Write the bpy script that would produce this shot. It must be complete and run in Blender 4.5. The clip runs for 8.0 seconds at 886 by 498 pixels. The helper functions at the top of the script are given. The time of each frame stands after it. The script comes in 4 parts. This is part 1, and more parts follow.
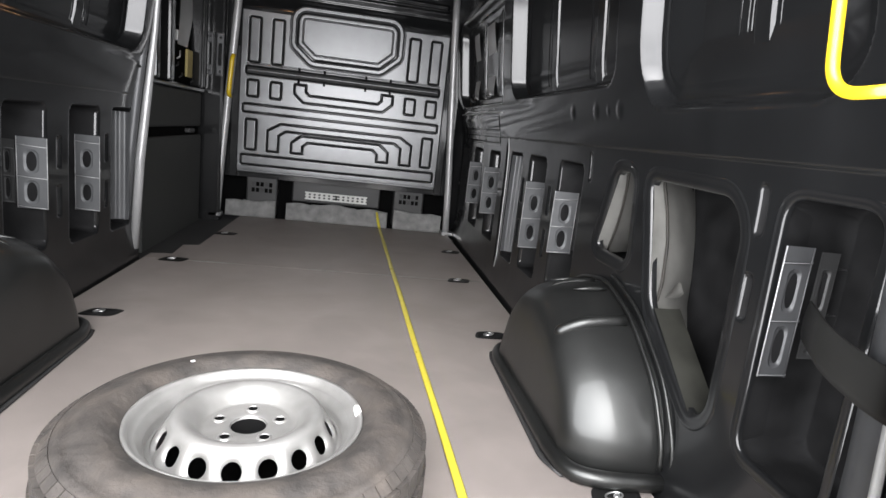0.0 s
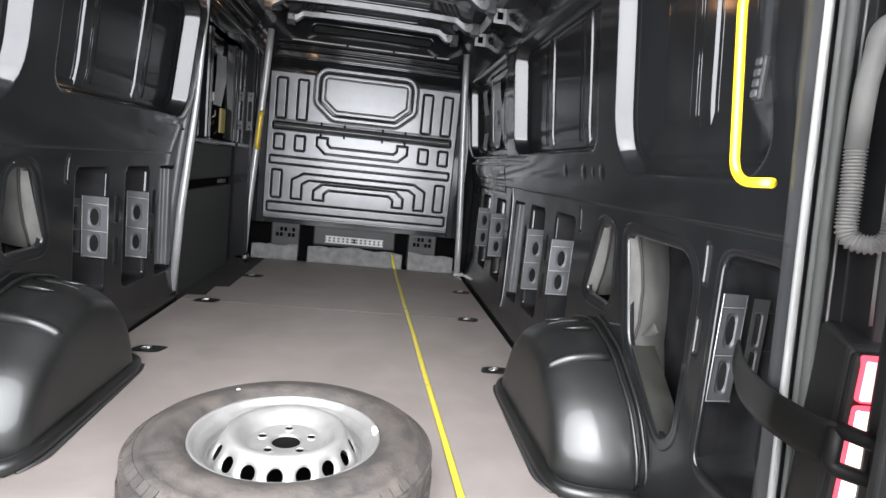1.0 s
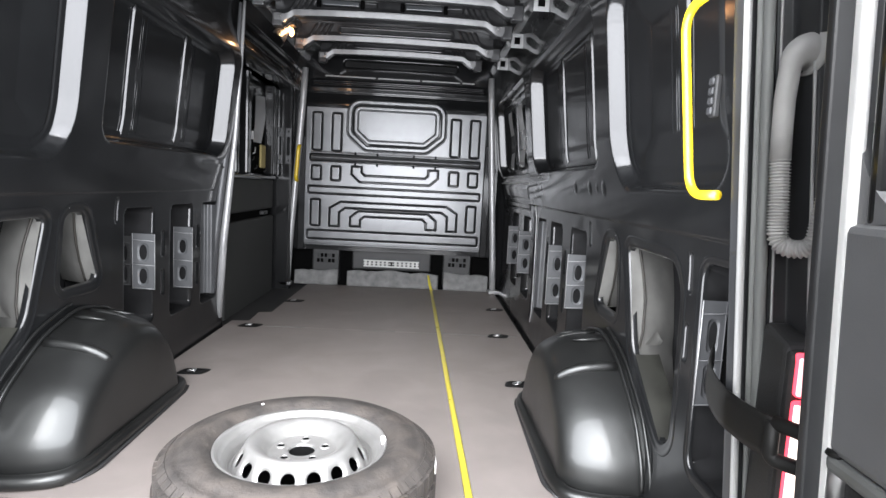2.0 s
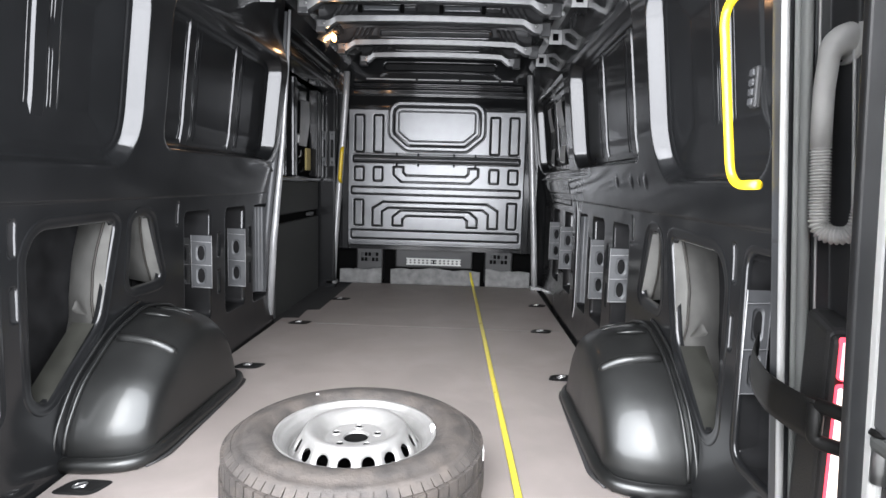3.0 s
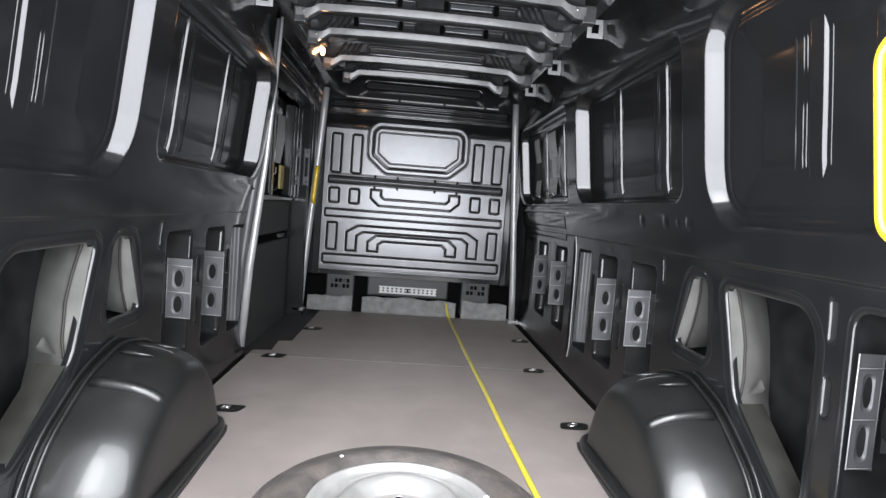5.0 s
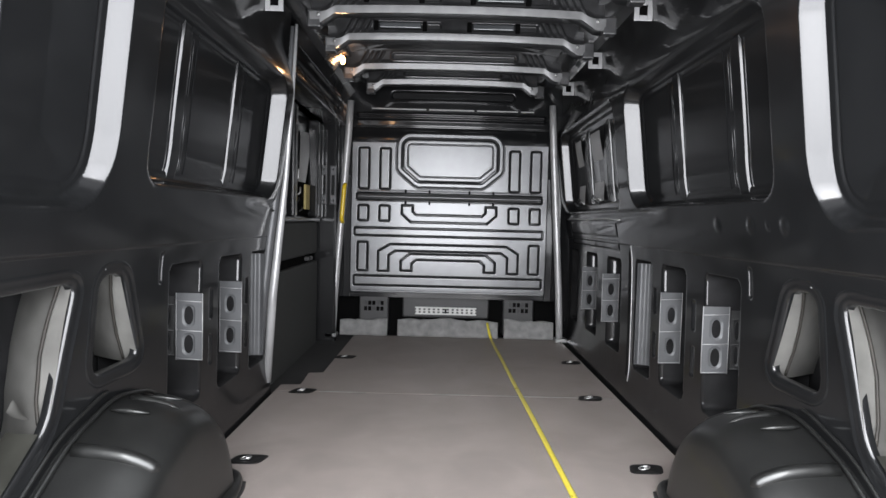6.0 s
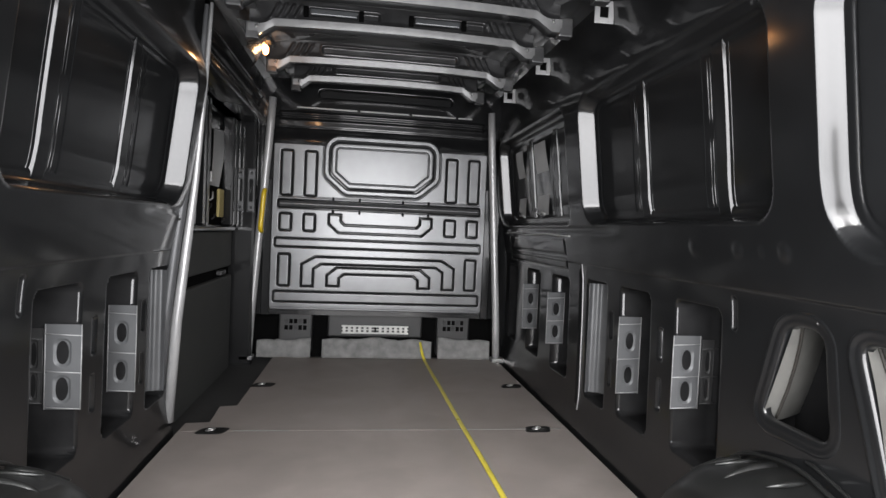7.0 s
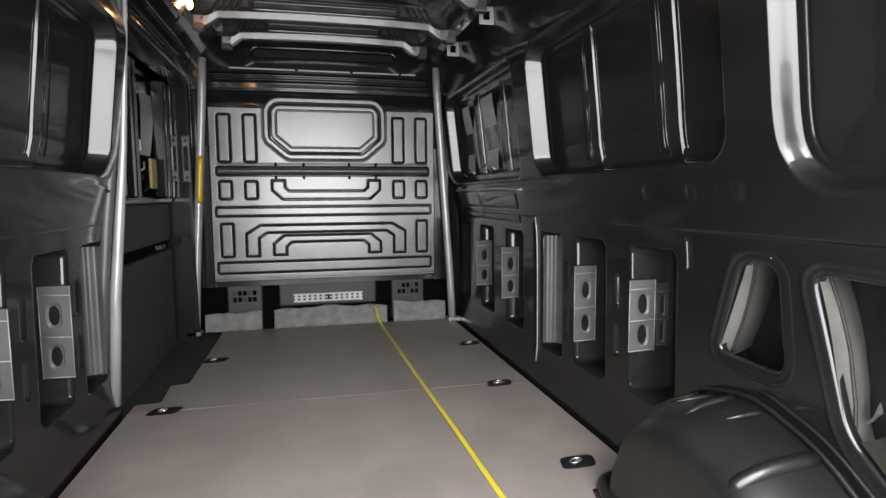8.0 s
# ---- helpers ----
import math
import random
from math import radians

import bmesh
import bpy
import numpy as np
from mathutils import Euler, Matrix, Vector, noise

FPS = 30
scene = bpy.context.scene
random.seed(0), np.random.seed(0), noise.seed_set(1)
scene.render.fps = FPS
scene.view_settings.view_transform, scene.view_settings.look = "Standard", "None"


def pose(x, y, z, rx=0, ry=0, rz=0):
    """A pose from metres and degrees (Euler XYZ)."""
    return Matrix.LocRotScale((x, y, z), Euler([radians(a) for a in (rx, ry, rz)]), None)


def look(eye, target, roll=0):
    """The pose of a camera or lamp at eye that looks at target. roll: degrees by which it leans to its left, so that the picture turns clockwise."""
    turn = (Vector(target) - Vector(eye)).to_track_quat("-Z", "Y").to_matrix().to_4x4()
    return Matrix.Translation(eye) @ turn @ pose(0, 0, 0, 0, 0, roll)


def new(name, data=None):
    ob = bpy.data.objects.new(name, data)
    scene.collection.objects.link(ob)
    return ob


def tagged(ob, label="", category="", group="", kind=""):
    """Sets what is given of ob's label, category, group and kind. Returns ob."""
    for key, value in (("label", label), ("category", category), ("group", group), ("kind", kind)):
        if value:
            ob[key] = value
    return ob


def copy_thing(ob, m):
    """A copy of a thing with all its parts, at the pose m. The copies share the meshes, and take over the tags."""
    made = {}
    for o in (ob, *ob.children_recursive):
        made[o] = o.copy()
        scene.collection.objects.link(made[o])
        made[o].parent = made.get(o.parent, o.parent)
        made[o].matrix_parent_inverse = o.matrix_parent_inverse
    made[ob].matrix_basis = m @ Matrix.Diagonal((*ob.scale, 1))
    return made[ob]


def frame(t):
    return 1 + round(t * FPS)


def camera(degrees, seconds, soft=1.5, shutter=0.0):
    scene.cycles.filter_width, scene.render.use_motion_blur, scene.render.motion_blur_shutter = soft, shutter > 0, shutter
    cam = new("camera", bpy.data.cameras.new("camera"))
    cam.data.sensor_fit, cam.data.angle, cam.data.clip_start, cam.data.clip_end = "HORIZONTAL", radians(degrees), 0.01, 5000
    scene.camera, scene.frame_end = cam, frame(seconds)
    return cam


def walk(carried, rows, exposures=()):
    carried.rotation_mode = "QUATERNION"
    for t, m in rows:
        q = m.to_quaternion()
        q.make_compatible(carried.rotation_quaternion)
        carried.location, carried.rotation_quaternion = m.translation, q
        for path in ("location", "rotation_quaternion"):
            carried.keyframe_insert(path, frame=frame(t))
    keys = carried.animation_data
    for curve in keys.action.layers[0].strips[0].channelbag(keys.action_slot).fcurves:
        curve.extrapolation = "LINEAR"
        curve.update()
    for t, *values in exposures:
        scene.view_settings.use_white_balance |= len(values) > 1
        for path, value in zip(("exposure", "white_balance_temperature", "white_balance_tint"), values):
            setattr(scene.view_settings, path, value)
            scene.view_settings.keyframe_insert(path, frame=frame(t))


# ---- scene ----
cam = camera(75.5, 8.0)
PATH = [
    (0, (0.143, 0.185, 0.785), (0.459, 2.12, 0.391), 6.6),
    (0.3, (0.101, 0.065, 0.821), (0.359, 2.011, 0.443), 6.4),
    (0.5, (0.089, 0.004, 0.84), (0.35, 1.954, 0.481), 6.6),
    (0.8, (0.104, -0.049, 0.857), (0.357, 1.915, 0.574), 6.3),
    (1, (0.131, -0.065, 0.863), (0.383, 1.9, 0.59), 6.1),
    (1.2, (0.168, -0.077, 0.875), (0.422, 1.887, 0.599), 6.1),
    (1.5, (0.225, -0.104, 0.886), (0.463, 1.869, 0.662), 5.9),
    (1.7, (0.25, -0.134, 0.891), (0.416, 1.847, 0.673), 5.0),
    (2, (0.264, -0.187, 0.89), (0.333, 1.8, 0.671), 3.0),
    (2.2, (0.264, -0.214, 0.89), (0.233, 1.774, 0.669), 1.8),
    (3.3, (0.231, -0.245, 0.885), (0.146, 1.74, 0.654), 2.0),
    (3.5, (0.204, -0.24, 0.886), (0.102, 1.746, 0.676), 3.8),
    (3.7, (0.172, -0.216, 0.888), (0.07, 1.773, 0.7), 4.9),
    (3.8, (0.154, -0.2, 0.887), (0.063, 1.79, 0.708), 5.5),
    (4, (0.11, -0.172, 0.887), (0.122, 1.822, 0.731), 6.2),
    (4.2, (0.056, -0.148, 0.893), (0.118, 1.845, 0.739), 4.3),
    (4.3, (0.028, -0.139, 0.896), (0.101, 1.854, 0.746), 4.4),
    (4.5, (-0.027, -0.127, 0.899), (0.11, 1.863, 0.761), 3.6),
    (4.7, (-0.058, -0.107, 0.895), (0.094, 1.883, 0.76), 4.2),
    (5.8, (-0.052, 0.23, 0.893), (-0.034, 2.225, 0.746), 2.7),
    (6, (-0.047, 0.272, 0.902), (-0.043, 2.27, 0.803), 1.5),
    (6.2, (-0.042, 0.331, 0.909), (0.091, 2.324, 0.813), 3.3),
    (6.3, (-0.039, 0.366, 0.911), (0.126, 2.357, 0.819), 3.3),
    (6.5, (-0.038, 0.436, 0.912), (0.238, 2.416, 0.847), 4.8),
    (6.7, (-0.067, 0.506, 0.921), (0.213, 2.485, 0.856), 5.0),
    (7, (-0.13, 0.582, 0.928), (0.154, 2.561, 0.866), 2.5),
    (7.3, (-0.14, 0.63, 0.926), (0.297, 2.581, 0.865), 2.7),
    (7.5, (-0.141, 0.636, 0.919), (0.337, 2.575, 0.817), 1.4),
    (7.7, (-0.141, 0.639, 0.915), (0.336, 2.576, 0.764), -0.7),
    (8, (-0.14, 0.638, 0.905), (0.32, 2.575, 0.718), -0.4),
]
walk(cam, [(t, look(eye, target, roll)) for t, eye, target, roll in PATH], [(0, 1.12, 6300, 10), (1, 1.35, 6150, 10), (2, 1.4, 6100, 10), (4.5, 1.4, 6050, 10), (6.5, 1.28, 6250, 10), (8, 1.22, 6450, 10)])

# ---- world and light ----
world = bpy.data.worlds.new("world")
scene.world = world
world.use_nodes = True
wn, wl = world.node_tree.nodes, world.node_tree.links
sky = wn.new("ShaderNodeTexSky")
sky.sky_type, sky.sun_disc = "NISHITA", False
sky.sun_elevation, sky.sun_rotation = radians(38), radians(190)
sky.air_density, sky.dust_density, sky.ozone_density = 0.5, 8.0, 0.3
wn["Background"].inputs["Strength"].default_value = 0.15
# thin white cloud takes most of the blue out of the sky
cloud = wn.new("ShaderNodeHueSaturation")
cloud.inputs["Saturation"].default_value, cloud.inputs["Value"].default_value = 0.25, 0.75
wl.new(sky.outputs[0], cloud.inputs["Color"])
wl.new(cloud.outputs[0], wn["Background"].inputs["Color"])

sun = new("sun", bpy.data.lights.new("sun", "SUN"))
sun.data.energy, sun.data.angle, sun.data.color = 0.6, radians(25), (1.0, 0.96, 0.9)
sun.matrix_world = look((0.8, -5, 4.0), (0, 0, 0))

# daylight entering through the open rear doorway
day = new("doorway_daylight", bpy.data.lights.new("doorway_daylight", "AREA"))
day.data.shape, day.data.size, day.data.size_y = "RECTANGLE", 1.48, 1.6
day.data.energy, day.data.color = 41.0, (1.0, 0.985, 0.985)
day.matrix_world = look((0, 0.74, 1.0), (0, 4, 1.0))


# ---- materials ----
def material(name, colour, rough=0.5, metal=0.0, coat=0.0, coat_rough=0.08, vary=0.15, scale=6.0, bump=0.0, bump_scale=60.0, rough_vary=0.08, stain=None, stain_scale=1.6, spec=0.5):
    m = bpy.data.materials.new(name)
    m.use_nodes = True
    n, l = m.node_tree.nodes, m.node_tree.links
    b = n["Principled BSDF"]
    b.inputs["Metallic"].default_value = metal
    b.inputs["Specular IOR Level"].default_value = spec
    b.inputs["Coat Weight"].default_value = coat
    b.inputs["Coat Roughness"].default_value = coat_rough
    co = n.new("ShaderNodeTexCoord")
    big = n.new("ShaderNodeTexNoise")
    big.inputs["Scale"].default_value, big.inputs["Detail"].default_value = scale, 5
    l.new(co.outputs["Object"], big.inputs["Vector"])
    ramp = n.new("ShaderNodeValToRGB")
    lo = [c * (1 - vary) for c in colour]
    hi = [min(1, c * (1 + vary)) for c in colour]
    ramp.color_ramp.elements[0].position, ramp.color_ramp.elements[1].position = 0.3, 0.7
    ramp.color_ramp.elements[0].color, ramp.color_ramp.elements[1].color = (*lo, 1), (*hi, 1)
    l.new(big.outputs[0], ramp.inputs[0])
    out = ramp.outputs[0]
    if stain:
        sp = n.new("ShaderNodeTexNoise")
        sp.inputs["Scale"].default_value, sp.inputs["Detail"].default_value, sp.inputs["Distortion"].default_value = stain_scale, 8, 0.6
        l.new(co.outputs["Object"], sp.inputs["Vector"])
        r2 = n.new("ShaderNodeValToRGB")
        r2.color_ramp.elements[0].position, r2.color_ramp.elements[1].position = 0.45, 0.75
        l.new(sp.outputs[0], r2.inputs[0])
        mix = n.new("ShaderNodeMix")
        mix.data_type = "RGBA"
        l.new(r2.outputs[0], mix.inputs[0])
        l.new(out, mix.inputs[6])
        mix.inputs[7].default_value = (*stain, 1)
        out = mix.outputs[2]
    l.new(out, b.inputs["Base Color"])
    rm = n.new("ShaderNodeMapRange")
    rm.inputs["To Min"].default_value, rm.inputs["To Max"].default_value = max(0.02, rough - rough_vary), min(1, rough + rough_vary)
    fine = n.new("ShaderNodeTexNoise")
    fine.inputs["Scale"].default_value, fine.inputs["Detail"].default_value = bump_scale, 4
    l.new(co.outputs["Object"], fine.inputs["Vector"])
    l.new(big.outputs[0], rm.inputs[0])
    l.new(rm.outputs[0], b.inputs["Roughness"])
    if bump:
        bp = n.new("ShaderNodeBump")
        bp.inputs["Strength"].default_value, bp.inputs["Distance"].default_value = bump, 0.01
        l.new(fine.outputs[0], bp.inputs["Height"])
        l.new(bp.outputs[0], b.inputs["Normal"])
    return m


def glowing(name, colour, strength):
    m = bpy.data.materials.new(name)
    m.use_nodes = True
    b = m.node_tree.nodes["Principled BSDF"]
    b.inputs["Base Color"].default_value = (*colour, 1)
    b.inputs["Emission Color"].default_value = (*colour, 1)
    b.inputs["Emission Strength"].default_value = strength
    return m


PAINT = material("black_paint", (0.0075, 0.0078, 0.0082), 0.36, 0.0, 0.9, 0.1, bump=0.018, bump_scale=11, spec=0.12)
ARCH = material("arch_paint", (0.047, 0.048, 0.047), 0.42, 0.85, 0.25, 0.05, bump=0.01, bump_scale=12, spec=0.3)
BULK = material("satin_grey_paint", (0.138, 0.14, 0.143), 0.37, 0.65, 0.4, 0.15, bump=0.008, bump_scale=20)
SKIN = material("grey_inner_paint", (0.118, 0.116, 0.108), 0.5, 0.1, 0.15, 0.3, vary=0.3, scale=9, bump=0.05, bump_scale=30)
# matt near-black that gives the wall pockets their shade by colour
CAVITY = material("matt_cavity_shade", (0.008, 0.008, 0.0083), 0.75, spec=0.12, vary=0.5, scale=12)
SEALANT = material("seam_sealant", (0.013, 0.011, 0.008), 0.7, vary=0.4, scale=30)
FLARE = material("dull_primer", (0.024, 0.024, 0.02), 0.5, 0.1, vary=0.35, scale=14, bump=0.05, bump_scale=30)
PAD = material("grey_pressed_steel", (0.088, 0.09, 0.093), 0.42, 0.2, vary=0.15)
# paler than PAD: highlights along the folds, put into the colour
FOLD = material("fold_highlight", (0.26, 0.26, 0.26), 0.4, 0.2, vary=0.2, scale=20)
# darker copy of PAD; the dimmer light on the near pads is in the colour
NEAR = material("dimmed_pressed_steel", (0.05, 0.051, 0.053), 0.45, 0.2, vary=0.25)
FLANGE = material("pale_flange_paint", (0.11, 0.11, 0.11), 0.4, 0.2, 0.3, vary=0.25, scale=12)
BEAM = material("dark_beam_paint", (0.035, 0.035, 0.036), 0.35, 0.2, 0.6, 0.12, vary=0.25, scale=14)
BOW = material("roof_bow_paint", (0.1, 0.105, 0.11), 0.35, 0.3, 0.3)
CARD = material("dark_door_card", (0.035, 0.036, 0.034), 0.65, vary=0.12, bump=0.15, bump_scale=400)
RUBBER = material("black_rubber", (0.02, 0.02, 0.02), 0.6, vary=0.2, bump=0.1)
FLOOR = material("floor_board", (0.196, 0.173, 0.161), 0.5, vary=0.12, scale=5.0, bump=0.08, bump_scale=500, stain=(0.163, 0.144, 0.134), stain_scale=3.5)
TYRE = material("tyre_rubber", (0.024, 0.0205, 0.018), 0.78, vary=0.5, scale=22, bump=0.3, bump_scale=60, stain=(0.046, 0.038, 0.032), stain_scale=14)
STEEL = material("silver_wheel_paint", (0.24, 0.236, 0.228), 0.35, 0.5, vary=0.12, scale=16, rough_vary=0.12, stain=(0.19, 0.185, 0.178), stain_scale=9)
CHROME = material("zinc_steel", (0.5, 0.5, 0.5), 0.3, 0.9)
DARK = material("dark_void", (0.003, 0.003, 0.003), 0.95, spec=0.05)
YELLOW = material("yellow_plastic", (0.6, 0.42, 0.01), 0.35, coat=0.3, vary=0.05)
TAPE = material("tape_yellow", (0.53, 0.45, 0.045), 0.3, coat=0.5, coat_rough=0.2, vary=0.08, scale=20)
FELT = material("grey_insulation", (0.18, 0.18, 0.176), 0.9, vary=0.25, scale=18, bump=0.5, bump_scale=150)
VENT = material("pale_grille", (0.55, 0.55, 0.53), 0.5)
HOUSING = material("dark_plastic", (0.022, 0.022, 0.022), 0.5, bump=0.1, bump_scale=300)
HOSE = material("grey_rubber_hose", (0.33, 0.327, 0.315), 0.5, vary=0.12, scale=14)
SEAL = material("grey_weather_seal", (0.13, 0.135, 0.13), 0.5, vary=0.15)
POST = material("pale_post_paint", (0.38, 0.38, 0.38), 0.35, 0.3, 0.4, vary=0.12)
DISH = material("black_dish_plastic", (0.008, 0.008, 0.008), 0.5, spec=0.25)
FOAM = material("yellowish_foam", (0.4, 0.33, 0.14), 0.9)
EDGE = material("pale_edge_metal", (0.36, 0.36, 0.355), 0.35, 0.2, vary=0.12)
# duller black, lifted towards grey to carry the haze at the rear corner
HAZED = material("hazed_black_paint", (0.021, 0.022, 0.0235), 0.5, 0.0, 0.2, 0.25, vary=0.25, scale=10, bump=0.02, bump_scale=90)
DOORPANEL = material("grey_door_panel", (0.13, 0.133, 0.136), 0.55, vary=0.1, scale=8, bump=0.08, bump_scale=350)
STRAP = material("strap_steel", (0.009, 0.009, 0.0085), 0.55, spec=0.25)
LIT = glowing("lit_red_lens", (0.9, 0.06, 0.09), 1.2)
GUIDE = glowing("lit_light_guide", (1.0, 0.84, 0.72), 1.1)
PINK = glowing("lit_pink_guide", (1.0, 0.5, 0.5), 1.0)
WHITE = material("white_weight_and_glare", (0.8, 0.8, 0.78), 0.5)
ASPHALT = material("ground_concrete", (0.32, 0.32, 0.31), 0.85, vary=0.2, bump=0.3)
BULB = glowing("lamp_glow", (1.0, 0.42, 0.13), 9.0)
FOIL = material("crumpled_foil", (0.35, 0.33, 0.3), 0.22, 0.95, vary=0.4, scale=30)


# ---- mesh helpers ----
def mesh_of(name, verts, faces, smooth=True):
    me = bpy.data.meshes.new(name)
    me.from_pydata([tuple(v) for v in verts], [], faces)
    me.validate()
    if smooth:
        me.polygons.foreach_set("use_smooth", [True] * len(me.polygons))
    me.update()
    return me


def from_bm(name, bm, smooth=True):
    me = bpy.data.meshes.new(name)
    bmesh.ops.recalc_face_normals(bm, faces=bm.faces[:])
    bm.to_mesh(me)
    bm.free()
    if smooth:
        me.polygons.foreach_set("use_smooth", [True] * len(me.polygons))
    return me


def part(name, me, mat, parent=None, label="", m=None):
    if isinstance(me, bmesh.types.BMesh):
        me = from_bm(name, me, False)
    ob = new(name, me)
    if mat and not me.materials:
        me.materials.append(mat)
    if parent:
        ob.parent = parent
    if m is not None:
        ob.matrix_basis = m
    if label:
        ob["label"] = label
    return ob


def thing(name, label, category, kind="", group="", at=(0, 0, 0)):
    ob = new(name)
    ob.location = at
    ob.empty_display_size = 0.05
    return tagged(ob, label, category, group, kind)


def grid(us, vs, f, flip=False):
    """A sheet over the grid us by vs; f gives arrays x, y, z."""
    U, V = np.meshgrid(us, vs, indexing="ij")
    X, Y, Z = f(U, V)
    n, k = U.shape
    verts = np.stack([X.ravel(), Y.ravel(), Z.ravel()], 1)
    i = np.arange(n - 1)[:, None] * k + np.arange(k - 1)[None, :]
    q = np.stack([i, i + k, i + k + 1, i + 1], -1).reshape(-1, 4)
    if flip:
        q = q[:, ::-1]
    return verts.tolist(), q.tolist()


def sheet(name, us, vs, f, flip=False):
    return mesh_of(name, *grid(us, vs, f, flip))


def box(x0, x1, y0, y1, z0, z1, bevel=0.0, segments=2):
    bm = bmesh.new()
    bmesh.ops.create_cube(bm, size=1)
    for v in bm.verts:
        v.co = Vector(((x0 + x1) / 2 + v.co.x * (x1 - x0), (y0 + y1) / 2 + v.co.y * (y1 - y0), (z0 + z1) / 2 + v.co.z * (z1 - z0)))
    if bevel:
        bmesh.ops.bevel(bm, geom=bm.edges[:], offset=bevel, segments=segments, affect="EDGES", profile=0.5)
    return bm


def tube(points, radius, sides=12, closed=False, flat=None):
    """A round bar along the points; flat: (width, thickness) for a strip."""
    pts = [Vector(p) for p in points]
    verts, faces = [], []
    up = Vector((0, 0, 1))
    last = None
    n = len(pts)
    for i, p in enumerate(pts):
        a = pts[(i - 1) % n] if closed else pts[max(i - 1, 0)]
        b = pts[(i + 1) % n] if closed else pts[min(i + 1, n - 1)]
        d = (b - a).normalized()
        side = d.cross(up) if last is None or flat else last - d * last.dot(d)
        if side.length < 0.05:
            side = d.cross(Vector((0, 1, 0)))
        side.normalize()
        last = side
        nor = side.cross(d).normalized()
        r = radius[i] if isinstance(radius, (list, tuple)) else radius
        for k in range(sides):
            t = 2 * math.pi * k / sides
            ca, sa = math.cos(t), math.sin(t)
            verts.append(p + side * ca * (flat[0] / 2 if flat else r) + nor * sa * (flat[1] / 2 if flat else r))
    for i in range(n if closed else n - 1):
        for k in range(sides):
            a, b = i * sides + k, i * sides + (k + 1) % sides
            c, e = ((i + 1) % n) * sides + (k + 1) % sides, ((i + 1) % n) * sides + k
            faces.append((a, b, c, e))
    if not closed:
        faces += [tuple(range(sides))[::-1], tuple(range((n - 1) * sides, n * sides))]
    return mesh_of("bar", verts, faces)


def bend(points, r, steps=6):
    """Rounds the corners of a polyline."""
    pts = [Vector(p) for p in points]
    out = [pts[0]]
    for a, b, c in zip(pts, pts[1:], pts[2:]):
        u, v = (a - b).normalized(), (c - b).normalized()
        k = min(r, (a - b).length * 0.49, (c - b).length * 0.49)
        p, q = b + u * k, b + v * k
        for i in range(steps + 1):
            t = i / steps
            out.append(p * (1 - t) ** 2 + b * 2 * t * (1 - t) + q * t * t)
    return out + [pts[-1]]


def lathe(profile, steps=96):
    verts, faces = [], []
    k = len(profile)
    for i in range(steps):
        a = 2 * math.pi * i / steps
        verts += [(r * math.cos(a), r * math.sin(a), z) for r, z in profile]
    for i in range(steps):
        for j in range(k - 1):
            a, b = i * k + j, ((i + 1) % steps) * k + j
            faces.append((a, b, b + 1, a + 1))
    return verts, faces


def smooth(a, b, x):
    t = np.clip((x - a) / (b - a), 0, 1)
    return t * t * (3 - 2 * t)


def rrect(u, v, u0, u1, v0, v1, r):
    """Signed distance to a rounded rectangle, negative inside."""
    qx = np.abs(u - (u0 + u1) / 2) - (u1 - u0) / 2 + r
    qy = np.abs(v - (v0 + v1) / 2) - (v1 - v0) / 2 + r
    return np.hypot(np.maximum(qx, 0), np.maximum(qy, 0)) + np.minimum(np.maximum(qx, qy), 0) - r


def polygon(u, v, pts):
    """Signed distance to a closed polygon, negative inside."""
    d = np.full(u.shape, 1e9)
    s = np.ones(u.shape)
    for i in range(len(pts)):
        (x0, y0), (x1, y1) = pts[i - 1], pts[i]
        ex, ey = x1 - x0, y1 - y0
        wx, wy = u - x0, v - y0
        t = np.clip((wx * ex + wy * ey) / (ex * ex + ey * ey), 0, 1)
        d = np.minimum(d, (wx - ex * t) ** 2 + (wy - ey * t) ** 2)
        c1, c2, c3 = v >= y0, v < y1, ex * wy > ey * wx
        s = np.where((c1 & c2 & c3) | (~c1 & ~c2 & ~c3), -s, s)
    return s * np.sqrt(d)


def dip(d, depth, soft):
    """Depth inside an outline, with a slope of width soft."""
    return depth * smooth(0, soft, -d)


def groove(d, width, depth):
    return depth * np.exp(-((d / width) ** 2))


# ---- the large structure ----
def side_x(z):
    """Half width of the inner frame at height z, with rounded breaks."""
    zs = [-0.1, 0.0, 0.14, 0.55, 0.75, 0.98, 1.06, 1.55, 1.75, 1.93]
    xs = [0.908, 0.912, 0.938, 0.935, 0.93, 0.885, 0.86, 0.805, 0.845, 0.83]
    return sum(np.interp(z + o, zs, xs) for o in (-0.048, -0.032, -0.016, 0.0, 0.016, 0.032, 0.048)) / 7


def edge_x(z):
    """Half width of the rear doorway at height z."""
    return 0.857 - 0.08 * np.asarray(z)


def corner_x(z):
    """Half width of the body's rear corner at height z."""
    return np.minimum(0.903 - 0.14 * (np.asarray(z) - 0.8), 0.93)


def ramp(d, depth, soft):
    """Depth inside an outline, with a straight chamfer of width soft."""
    t = np.clip(-d / soft, 0, 1)
    return depth * (0.75 * t + 0.25 * t * t * (3 - 2 * t))


SMALL = [(1.872, 0.737), (1.752, 0.737), (1.722, 0.472), (1.955, 0.472)]
BIG = [(1.662, 0.732), (1.3, 0.725), (1.25, 0.66), (1.25, 0.25), (1.3, 0.21), (1.4, 0.28), (1.56, 0.398)]


